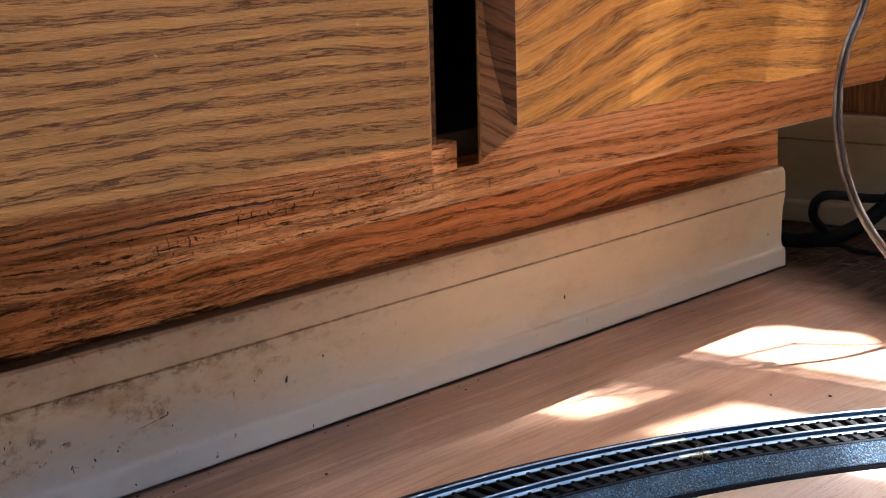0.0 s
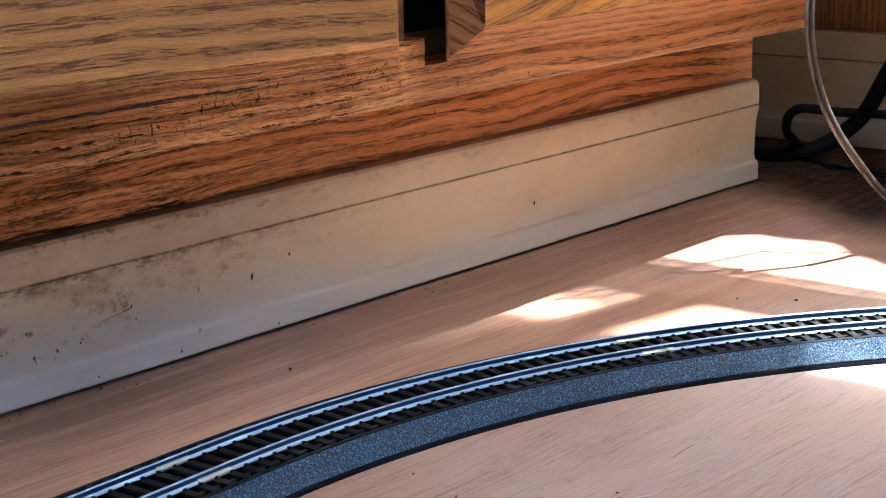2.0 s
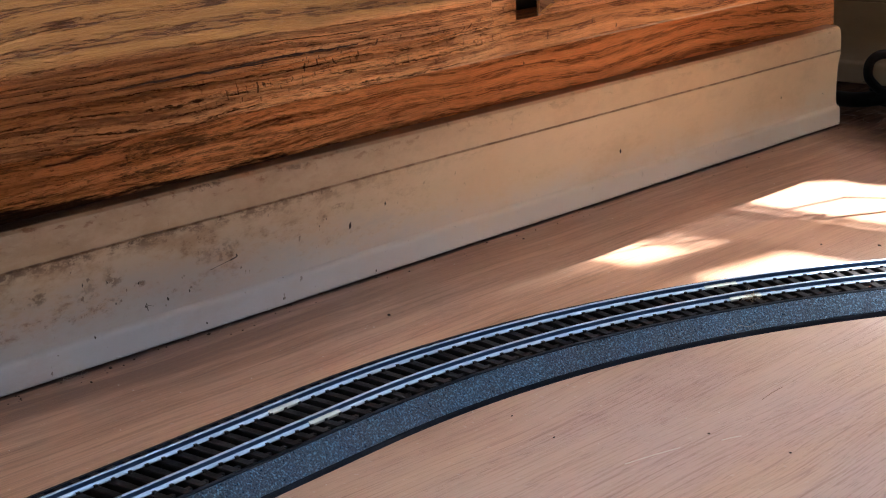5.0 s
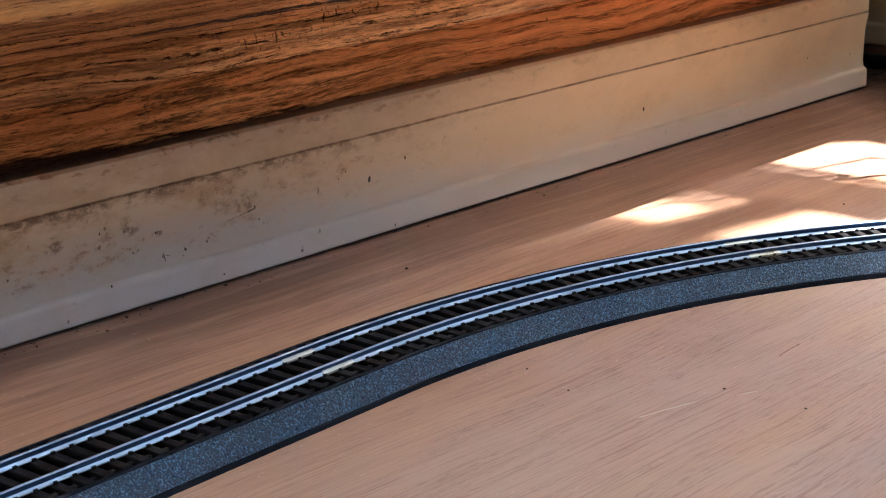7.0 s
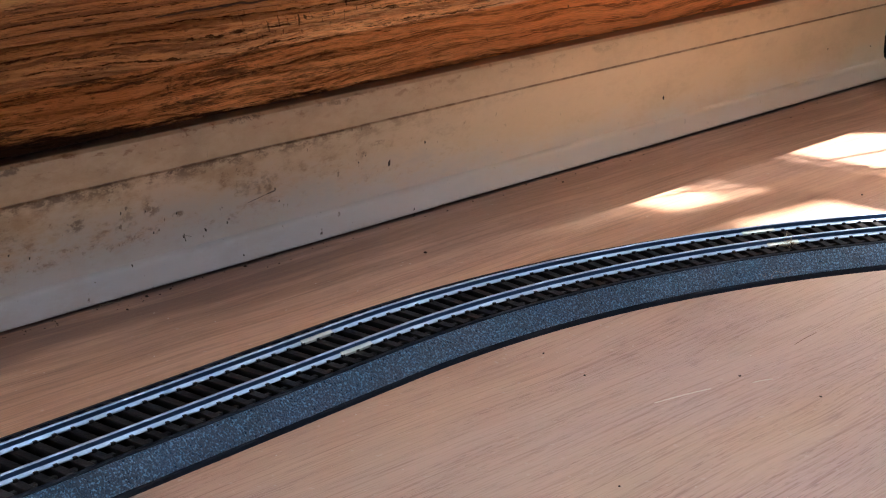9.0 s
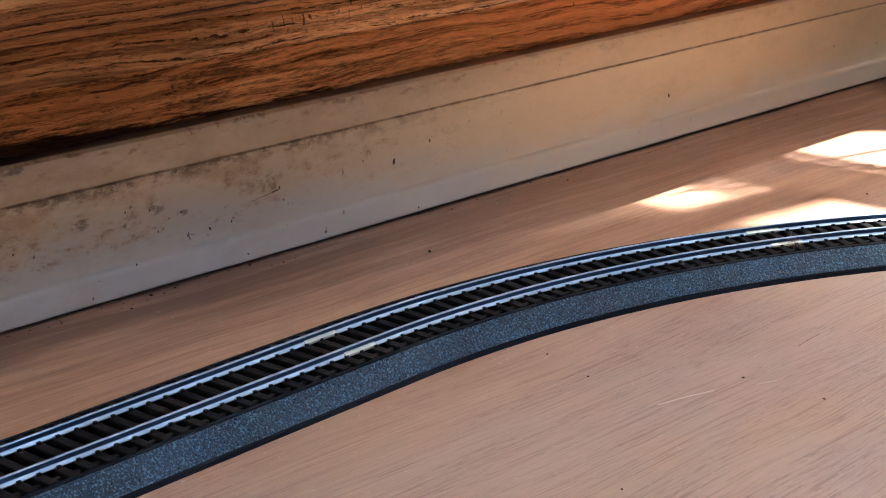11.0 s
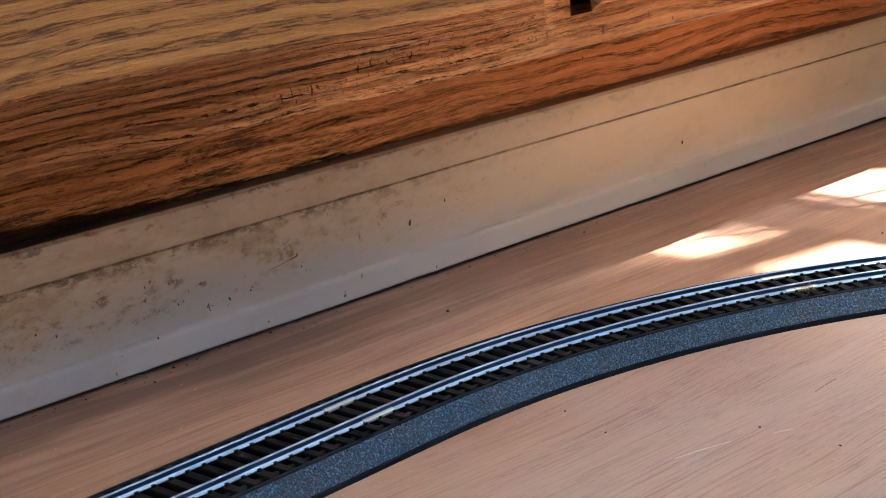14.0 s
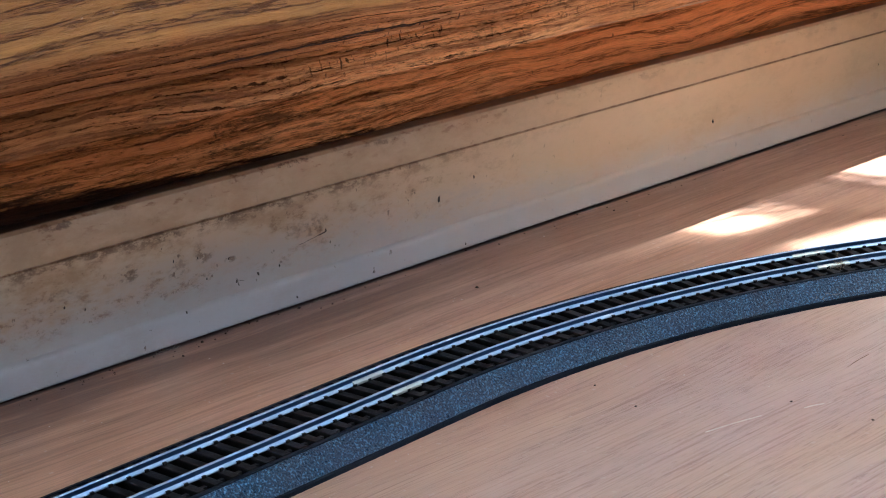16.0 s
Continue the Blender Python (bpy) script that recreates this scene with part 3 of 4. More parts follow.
def mesh_of(bm, name, mat, smooth=False):
    me = bpy.data.meshes.new(name)
    bmesh.ops.recalc_face_normals(bm, faces=bm.faces)
    for f in bm.faces:
        f.smooth = smooth
    bm.to_mesh(me)
    bm.free()
    me.materials.append(mat)
    return me


def part(name, bm, mat, parent=None, label="", smooth=False):
    """One mesh, given in world metres, under a thing or part."""
    if parent:
        bmesh.ops.translate(bm, verts=bm.verts, vec=-origin(parent))
    ob = new(name, mesh_of(bm, name, mat, smooth))
    if parent:
        ob.parent = parent
    return tagged(ob, label=label)


def box(lo, hi, bevel=0.0, bm=None):
    bm2 = bmesh.new()
    bmesh.ops.create_cube(bm2, size=1)
    c = [(a + b) / 2 for a, b in zip(lo, hi)]
    s = [b - a for a, b in zip(lo, hi)]
    for v in bm2.verts:
        v.co = Vector((v.co.x * s[0] + c[0], v.co.y * s[1] + c[1], v.co.z * s[2] + c[2]))
    if bevel:
        bmesh.ops.bevel(bm2, geom=bm2.edges[:], offset=bevel, segments=2, affect="EDGES", profile=0.5)
    if bm is None:
        return bm2
    me = bpy.data.meshes.new("tmp")
    bm2.to_mesh(me)
    bm2.free()
    bm.from_mesh(me)
    bpy.data.meshes.remove(me)
    return bm


def sweep(rings, closed=True, caps=True):
    """A skin over a row of rings of points."""
    bm = bmesh.new()
    vs = [[bm.verts.new(p) for p in r] for r in rings]
    k = len(rings[0])
    for a, b in zip(vs, vs[1:]):
        for i in range(k if closed else k - 1):
            bm.faces.new((a[i], a[(i + 1) % k], b[(i + 1) % k], b[i]))
    if caps and closed:
        bm.faces.new(vs[0])
        bm.faces.new(list(reversed(vs[-1])))
    return bm


def tube(points, radius, sides=10, steps=8):
    """A round cable along a smooth line through the points."""
    pts = [Vector(p) for p in points]
    ext = [2 * pts[0] - pts[1]] + pts + [2 * pts[-1] - pts[-2]]
    line = []
    for i in range(1, len(ext) - 2):
        p0, p1, p2, p3 = ext[i - 1:i + 3]
        for s in range(steps):
            t = s / steps
            line.append(0.5 * (2 * p1 + (p2 - p0) * t + (2 * p0 - 5 * p1 + 4 * p2 - p3) * t * t + (3 * p1 - p0 - 3 * p2 + p3) * t ** 3))
    line.append(pts[-1])
    rings = []
    up = Vector((0.2, 0.3, 1)).normalized()
    for i, p in enumerate(line):
        d = (line[min(i + 1, len(line) - 1)] - line[max(i - 1, 0)]).normalized()
        a = d.cross(up).normalized()
        up = a.cross(d).normalized()
        rings.append([p + radius * (math.cos(2 * math.pi * k / sides) * a + math.sin(2 * math.pi * k / sides) * up) for k in range(sides)])
    return sweep(rings)


# ---- the room ----
X_E, X_W, Y_N, Y_S, Z_C = 0.733, -2.6, 0.60, -2.4, 2.25
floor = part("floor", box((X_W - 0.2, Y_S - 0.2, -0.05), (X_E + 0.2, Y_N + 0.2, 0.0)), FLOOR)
tagged(floor, "pinkish tan wood-look flooring, dusty, dirt and painted shade at the edges", "floor", kind="structure")
ceiling = part("ceiling", box((X_W, Y_S, Z_C), (X_E, Y_N, Z_C + 0.08)), CEILING)
tagged(ceiling, "plain off-white painted ceiling", "ceiling", kind="structure")


def wall(name, lo, hi, holes, axis, mat, label):
    """A wall with openings; holes are (a0, a1, z0, z1) along the wall."""
    bm = bmesh.new()
    k = 1 - axis
    a_cuts = sorted({lo[k], hi[k], *[h[0] for h in holes], *[h[1] for h in holes]})
    for a0, a1 in zip(a_cuts, a_cuts[1:]):
        hs = sorted((h[2], h[3]) for h in holes if h[0] <= a0 and h[1] >= a1)
        z = lo[2]
        for h0, h1 in hs + [(hi[2], hi[2])]:
            if h0 > z:
                p, q = list(lo), list(hi)
                p[k], q[k], p[2], q[2] = a0, a1, z, h0
                box(p, q, 0, bm)
            z = h1
    bmesh.ops.remove_doubles(bm, verts=bm.verts, dist=1e-5)
    return tagged(part(name, bm, mat), label, "wall", kind="structure")


X_P, P_TOP = 0.655, 0.270
WIN_E = (-0.54, -0.06, 0.713, 1.75)
# added opening, out of view, for west fill light
WIN_W = (-0.56, -0.04, 0.25, 1.15)
# added opening, out of view: its sunlit floor bounces light onto the cabinet
WIN_F = (-2.10, -0.57, 0.30, 1.96)
wall("wall_east", (X_E, Y_S, 0), (X_E + 0.10, Y_N, Z_C), [WIN_E, WIN_F], 0, OAK_PANEL, "brown oak panelled wall with a window and an added one")
wall("wall_south", (X_W, Y_S - 0.10, 0), (X_E, Y_S, Z_C), [], 1, PLASTER, "plain tan painted wall")
wall("wall_west", (X_W - 0.10, Y_S, 0), (X_W, Y_N, Z_C), [WIN_W], 0, PLASTER, "plain tan painted wall with an added window")
wall("wall_north", (X_W, Y_N, 0), (X_E, Y_N + 0.10, Z_C), [], 1, PLASTER, "plain tan painted wall behind the cabinet")


PANEL_STEP = 0.0620
panelling = thing("wainscot", (X_E, 0, 0), label="reddish brown wood panelling with upright grain below the windows", category="panelling", kind="structure")


def window(name, x0, x1, a, b, axis, label):
    """A sash window in an opening: lo and hi across the wall, a..b along it."""
    w = thing(name, (0, 0, 0), label=label, category="window", kind="structure")

    def bar(nm, a0, a1, z0, z1, d0, d1, bev=0.004):
        lo, hi = ((d0, a0, z0), (d1, a1, z1)) if axis == 0 else ((a0, d0, z0), (a1, d1, z1))
        return part(nm, box(lo, hi, bev), FRAME_WHITE if nm != "window_pane" else GLASS, w)

    a0, a1 = a
    z0, z1 = b
    xm = (x0 + x1) / 2
    bar("window_frame", a0, a0 + 0.03, z0 + 0.03, z1 - 0.03, x0 + 0.02, x1 - 0.02)
    bar("window_frame", a1 - 0.03, a1, z0 + 0.03, z1 - 0.03, x0 + 0.02, x1 - 0.02)
    bar("window_frame", a0, a1, z1 - 0.03, z1, x0 + 0.02, x1 - 0.02)
    bar("window_sill", a0, a1, z0 - 0.02, z0 + 0.008, x0 - 0.02, x1 + 0.02)
    pane = bar("window_pane", a0 + 0.03, a1 - 0.03, z0 + 0.008, z1 - 0.03, xm - 0.002, xm + 0.002, 0)
    pane.visible_shadow = False
    return w, bar


w1, bar1 = window("window_1", X_E, X_E + 0.10, WIN_E[:2], WIN_E[2:], 0, "white painted sash window in the side wall")
# unseen bars, added to split the sun patches on the floor
bar1("glazing_bar", WIN_E[0] + 0.03, WIN_E[1] - 0.03, 1.029, 1.037, X_E + 0.030, X_E + 0.036, 0.001)
bar1("muntin", -0.188, -0.160, 1.174, WIN_E[3] - 0.03, X_E + 0.03, X_E + 0.042)
w2, bar2 = window("added_window_2", X_E, X_E + 0.10, WIN_F[:2], WIN_F[2:], 0, "unseen tall white window added in the side wall for bounce light")
w3, bar3 = window("added_window_3", X_W - 0.10, X_W, WIN_W[:2], WIN_W[2:], 0, "unseen white window added in the far wall for fill light")
# shade added out of view; its hem sets the far edge of the sun patches
shade = thing("unseen_shade", (X_E + 0.035, -0.25, 1.32), label="unseen beige fabric shade, added to bound the sun patches", category="shade")
part("fabric", box((X_E + 0.018, WIN_E[0] + 0.032, 1.290), (X_E + 0.020, WIN_E[1] - 0.032, 1.70)), FABRIC, shade)
part("hem_bar", box((X_E + 0.015, WIN_E[0] + 0.032, 1.283), (X_E + 0.023, WIN_E[1] - 0.032, 1.291), 0.001), FABRIC, shade)
part("roller", tube([(X_E + 0.019, WIN_E[0] + 0.032, 1.71), (X_E + 0.019, -0.3, 1.71), (X_E + 0.019, WIN_E[1] - 0.032, 1.71)], 0.012), FABRIC, shade)

# cloth band added out of view, leaving half-lit floor between the sun patches
valance = thing("unseen_band", (X_E + 0.037, -0.30, 1.055), label="unseen beige woven band, added to part the sun patches", category="curtain")
part("fabric", box((X_E + 0.034, WIN_E[0] + 0.032, 1.060), (X_E + 0.036, WIN_E[1] - 0.032, 1.174)), BAND, valance)
# half-open piece, added to dim the end of one sun patch
part("fringe", box((X_E + 0.0342, -0.158, 1.180), (X_E + 0.0358, -0.092, 1.236)), FRINGE, valance, "half-open cloth added to dim one sun patch")
part("rod", tube([(X_E + 0.035, WIN_E[0] + 0.030, 1.176), (X_E + 0.035, -0.3, 1.176), (X_E + 0.035, WIN_E[1] - 0.030, 1.176)], 0.003), BAND, valance)
part("hem", box((X_E + 0.0335, WIN_E[0] + 0.032, 1.0555), (X_E + 0.0365, WIN_E[1] - 0.032, 1.0595)), BAND, valance)

# cloth added out of view; its top line follows the sun patch's edge
drape = thing("unseen_drape", (X_E + 0.035, -0.35, WIN_E[2] + 0.008), label="unseen beige cloth, added to trim the near sun patch", category="curtain")
top_line = [(-0.104, 0.925), (-0.113, 0.905), (-0.123, 0.872), (-0.140, 0.864), (-0.163, 0.868), (-0.190, 0.909), (-0.206, 0.936), (-0.30, 1.02), (-0.36, 1.05), (-0.50, 1.05)]
rows_d = []
for k in range(61):
    yd = -0.104 - 0.396 * k / 60
    for (ya, za), (yb, zb) in zip(top_line, top_line[1:]):
        if yb <= yd <= ya:
            zd = za + (zb - za) * (ya - yd) / (ya - yb)
    fold = 0.004 * math.sin(yd * 150)
    rows_d.append([(X_E + 0.033 + fold, yd, WIN_E[2] + 0.009), (X_E + 0.036 + fold, yd, WIN_E[2] + 0.009), (X_E + 0.036 + fold * 0.6, yd, zd), (X_E + 0.033 + fold * 0.6, yd, zd)])
part("cloth", sweep(rows_d), CLOTH, drape, "", True)

# panelling under the windows: upright boards with a cap on top
for k in range(int((Y_N - Y_S) / PANEL_STEP) + 1):
    y1 = Y_N - k * PANEL_STEP
    y0 = max(y1 - PANEL_STEP + 0.0012, Y_S)
    if y1 - y0 > 0.004:
        part("board", box((X_P, y0, 0.0), (X_E - 0.0005, y1, P_TOP), 0.0008), OAK_UPRIGHT, panelling)
part("cap", box((X_P - 0.006, Y_S, P_TOP + 0.0002), (X_E - 0.0005, Y_N, P_TOP + 0.018), 0.003), OAK_PANEL, panelling)

# ---- baseboards ----
BB_H = 0.0566


def baseboard_profile():
    """Depth out of the wall and height, from the foot up."""
    return [(0.0080, 0.0007), (-0.0014, 0.0007), (-0.0019, 0.0014), (-0.0018, 0.0092), (-0.0017, 0.0102), (-0.0013, 0.0109), (-0.0006, 0.0114), (0.0002, 0.0119), (0.0005, 0.0129),
            (0.0009, 0.0150), (0.0008, 0.0190),
            (0.0006, 0.0260), (0.0002, 0.0330), (-0.0008, 0.0385), (-0.0014, 0.0408), (-0.0014, 0.0421), (-0.0009, 0.0425), (-0.0009, 0.0428), (-0.0013, 0.0432),
            (-0.0014, 0.0448), (-0.0012, 0.0530), (-0.0006, 0.0550), (0.0008, 0.0562), (0.0030, BB_H), (0.0080, BB_H)]


def baseboard(name, place, length, label, tall=1.0):
    prof = [(d, h * tall) for d, h in baseboard_profile()]
    n = 60
    rings = []
    for i in range(n + 1):
        s = length * i / n
        wob = 0.0002 * noise.noise((s * 9, 0, 3))
        rings.append([place @ Vector((s, d + wob, h + wob)) for d, h in prof])
    ob = part(name, sweep(rings), WHITE if tall == 1.0 else WHITE_SIDE, None, "", True)
    ob.data.set_sharp_from_angle(angle=radians(28))
    return tagged(ob, label, "baseboard", kind="structure")


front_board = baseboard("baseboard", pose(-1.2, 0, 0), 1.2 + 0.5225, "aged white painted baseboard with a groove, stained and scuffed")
baseboard("baseboard", pose(X_P - 0.0082, Y_N - 0.002, 0, 0, 0, -90), Y_N - 0.002 - Y_S, "white baseboard along the panelled side wall, its shade painted in", 1.245)


# ---- the cabinet ----
FRAME_Y, DOOR_Y, TOE_Y = -0.044, -0.065, 0.0080
cab = thing("kitchen_cabinet", (0.2, 0.2, 0), label="worn oak floor cabinet with two doors and a toe recess", category="cabinet")
X0, X1 = -1.2, 0.502
TOP = 0.86
FB = 0.0900
RAIL_TOP = 0.1145
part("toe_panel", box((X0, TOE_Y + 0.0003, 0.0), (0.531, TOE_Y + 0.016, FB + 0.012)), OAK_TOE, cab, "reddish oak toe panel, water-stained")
rail_bm = box((X0, FRAME_Y, FB), (0.1838, FRAME_Y + 0.019, RAIL_TOP))
box((0.1838, FRAME_Y, FB), (0.230, FRAME_Y + 0.019, 0.1035), 0, rail_bm)
box((0.230, FRAME_Y, FB), (X1, FRAME_Y + 0.019, RAIL_TOP), 0, rail_bm)
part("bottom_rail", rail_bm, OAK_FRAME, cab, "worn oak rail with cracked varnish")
# stiles take the dark oak: the shade between the doors is painted in
part("stile", box((X0, FRAME_Y, RAIL_TOP), (0.1715, FRAME_Y + 0.019, TOP - 0.04)), OAK_SHADED, cab)
part("stile", box((0.230, FRAME_Y, RAIL_TOP), (X1, FRAME_Y + 0.019, TOP - 0.04)), OAK_SHADED, cab)
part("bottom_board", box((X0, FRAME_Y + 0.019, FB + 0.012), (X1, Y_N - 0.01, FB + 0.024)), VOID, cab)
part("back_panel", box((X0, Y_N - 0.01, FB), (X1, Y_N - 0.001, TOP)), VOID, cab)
part("end_panel", box((X0 - 0.016, FRAME_Y, 0), (X0, Y_N - 0.001, TOP)), OAK_TOE, cab)
part("end_panel", box((X1 - 0.016, FRAME_Y + 0.0192, FB + 0.0242), (X1, Y_N - 0.0102, TOP - 0.0402)), OAK_SHADED, cab)
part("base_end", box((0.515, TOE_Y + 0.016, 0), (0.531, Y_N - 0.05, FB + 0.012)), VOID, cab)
part("worktop", box((X0 - 0.03, FRAME_Y - 0.005, TOP - 0.04), (X1, Y_N - 0.001, TOP), 0.003), OAK_PANEL, cab)


def cabinet_door(x0, x1, z0, z1, mat, label, edge=False):
    """A slab door with a wide bevel round its face; x0..z1 are its outer edges."""
    bv, lip = 0.0120, 0.006
    yf, ym, yb = DOOR_Y, DOOR_Y + 0.0100, FRAME_Y - 0.0006

    def ring(i, y):
        return [(x0 + i, y, z0 + i), (x1 - i, y, z0 + i), (x1 - i, y, z1 - i), (x0 + i, y, z1 - i)]

    bm = sweep([ring(lip + 0.008, yb), ring(lip + 0.008, ym + 0.003), ring(lip, ym + 0.003), ring(lip * 0.2, ym + 0.0016), ring(0, ym), ring(0.0006, ym - 0.0012),
                ring(bv - 0.0006, yf + 0.0004), ring(bv + 0.0006, yf)])
    door = part("door", bm, mat, cab, label)
    if edge:
        def veneer(name, pts, lift, wood, label):
            q = [(x0 + bv * fx, ym - 0.0004 + (yf + 0.0002 - ym + 0.0004) * fx, z0 + dz) for fx, dz in pts]
            out = Vector((-lift, -lift, 0))
            eb = bmesh.new()
            lo = [eb.verts.new(v) for v in q]
            hi = [eb.verts.new(Vector(v) + out) for v in q]
            eb.faces.new(hi)
            eb.faces.new(lo[::-1])
            for i in range(len(q)):
                k = (i + 1) % len(q)
                eb.faces.new((lo[i], lo[k], hi[k], hi[i]))
            part(name, eb, wood, door, label)

        # thin pieces over the bevel that paint its shade, deeper to the right
        veneer("bevel", [(0.03, 0.60), (0.03, 0.0015), (0.98, 0.0125), (0.98, 0.60)], 0.0003, OAK_HALF_SHADED, "thin brown piece with half shade painted on the bevelled edge")
        veneer("bevel_shade", [(0.04, 0.60), (0.06, 0.075), (0.22, 0.050), (0.44, 0.034), (0.63, 0.024), (0.80, 0.0175), (0.90, 0.0140), (0.97, 0.0145), (0.97, 0.60)], 0.0006, OAK_SHADED, "thin dark piece painting the slot's shade on the bevelled edge")
        # the lower bevel takes the redder oak, painting in the floor's bounce light
        door.data.materials.append(OAK_FRAME)
        for f in door.data.polygons:
            if f.normal.z < -0.3 and f.normal.y < -0.3:
                f.material_index = 1
    return door


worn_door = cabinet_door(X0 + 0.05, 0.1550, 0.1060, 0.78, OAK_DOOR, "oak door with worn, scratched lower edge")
cabinet_door(0.1840, 0.5290, 0.1060, 0.78, OAK_DOOR_2, "varnished oak door with cathedral grain", True)

# ---- model railway ----
R, XJ, YJ, AH = 0.381, 0.0008, -0.1123, 0.0409
GAUGE_HALF, RAIL_TOP_Z = 0.0086, 0.0121


def track_at(s, off=0.0, z=0.0):
    """Point on the track: s along it from the start of the bend, off to its left."""
    d = Vector((math.cos(AH), math.sin(AH), 0))
    n = Vector((-d.y, d.x, 0))
    if s <= 0:
        return Vector((XJ, YJ, z)) + d * s + n * off
    th = s / R
    c = Vector((XJ, YJ, z)) - n * R
    return c + (R + off) * (math.cos(th) * n + math.sin(th) * d)


def heading(s):
    return AH - max(s, 0) / R


PITCH = 0.0064
BED = [(-0.0237, 0.0017), (-0.0239, 0.0023), (-0.0186, 0.0086), (-0.0182, 0.0086), (-0.0182, 0.0060), (0.0182, 0.0060), (0.0182, 0.0086), (0.0186, 0.0086), (0.0239, 0.0023), (0.0237, 0.0017)]
FOOT = [(-0.0240, 0.0), (-0.0241, 0.0014), (-0.0238, 0.0020), (-0.0230, 0.0021), (0.0230, 0.0021), (0.0238, 0.0020), (0.0241, 0.0014), (0.0240, 0.0)]
DECK = [(-0.0183, 0.0055), (-0.0184, 0.0088), (-0.0180, 0.0091), (-0.0168, 0.0091), (-0.0166, 0.0066), (0.0166, 0.0066), (0.0168, 0.0091), (0.0180, 0.0091), (0.0184, 0.0088), (0.0183, 0.0055)]
RAIL = [(-0.0014, 0.0), (-0.0014, 0.0003), (-0.0004, 0.0010), (-0.0003, 0.0012), (-0.0003, 0.0019), (-0.00054, 0.0021), (-0.00054, 0.0023), (-0.00044, 0.00256), (-0.00018, 0.00272), (0.00018, 0.00272), (0.00044, 0.00256), (0.00054, 0.0023),
        (0.00054, 0.0021), (0.0003, 0.0019), (0.0003, 0.0012), (0.0004, 0.0010), (0.0014, 0.0003), (0.0014, 0.0)]
WEB = [(-0.00044, 0.00095), (-0.00050, 0.0012), (-0.00056, 0.00235), (0.00056, 0.00235), (0.00050, 0.0012), (0.00044, 0.00095)]


def sleeper_mesh():
    bm = box((-0.0016, -0.0165, 0.0064), (0.0016, 0.0165, 0.0092), 0.0003)
    for side in (-1, 1):
        for off in (-0.0015, 0.0015):
            c = side * GAUGE_HALF + off
            box((-0.0006, c - 0.0004, 0.0088), (0.0006, c + 0.0004, 0.0100), 0.0, bm)
        lo, hi = sorted((side * 0.0138, side * 0.0152))
        box((0.0014, lo, 0.0064), (0.0032, hi, 0.0091), 0.0, bm)
    return mesh_of(bm, "sleeper", SLEEPER)


SLEEPER_MESH = sleeper_mesh()


def track_section(s0, s1, first, label):
    o = track_at((s0 + s1) / 2)
    sec = thing("track_section", o, label=label, category="model track", group="model railway track")
    n = 40
    ss = [s0 + 0.00007 + (s1 - s0 - 0.00014) * i / n for i in range(n + 1)]
    part("roadbed", sweep([[track_at(s, a, z) for a, z in BED] for s in ss]), ROADBED, sec, "pebbled black plastic roadbed")
    part("foot", sweep([[track_at(s, a, z) for a, z in FOOT] for s in ss]), DECK_BLACK, sec, "black lip round the foot of the roadbed")
    part("sleeper_deck", sweep([[track_at(s, a, z) for a, z in DECK] for s in ss]), DECK_BLACK, sec, "matt black deck that holds the sleepers")
    for side in (-1, 1):
        part("rail", sweep([[track_at(s, side * GAUGE_HALF + a, RAIL_TOP_Z - 0.0027 + z) for a, z in RAIL] for s in ss]), STEEL, sec, "bright nickel-silver rail", True).data.set_sharp_from_angle(angle=radians(50))
        part("web", sweep([[track_at(s, side * GAUGE_HALF + a, RAIL_TOP_Z - 0.0027 + z) for a, z in WEB] for s in ss]), WEB_DARK, sec, "side of the rail with its dark reflection painted in")
    s = first
    while s < s1:
        if s > s0:
            ob = new("sleeper", SLEEPER_MESH)
            ob.parent = sec
            ob.matrix_local = Matrix.Translation(track_at(s) - o) @ pose(0, 0, 0, 0, 0, math.degrees(heading(s)))
        s += PITCH
    return sec


def joiner(s, side, sec, length=0.0135):
    prof = [(-0.0017, -0.0001), (-0.0017, 0.0006), (-0.0007, 0.0010), (-0.0006, 0.0013), (0.0006, 0.0013), (0.0007, 0.0010), (0.0017, 0.0006), (0.0017, -0.0001)]
    ss = [s - length / 2 + length * i / 6 for i in range(7)]
    bm = sweep([[track_at(q, side * GAUGE_HALF + a, RAIL_TOP_Z - 0.00272 + z) for a, z in prof] for q in ss])
    part("rail_joiner", bm, JOINER, sec, "pale metal rail joiner")


S1, S2 = -0.0105, 0.1840
first = 0.0405 - PITCH * 30
sections = []
for a, b, lab in ((S1 - 0.2286, S1, "straight black model railway track on a plastic roadbed"), (S1, S2, "curved black model railway track on a plastic roadbed"),
                  (S2, S2 + 0.1995, "curved black model railway track, partly in sunlight")):
    k = first + PITCH * math.ceil((a - first) / PITCH)
    sections.append(track_section(a, b, k, lab))
for sj, sec in ((S1, sections[1]), (S2, sections[2])):
    for side in (-1, 1):
        joiner(sj, side, sec)

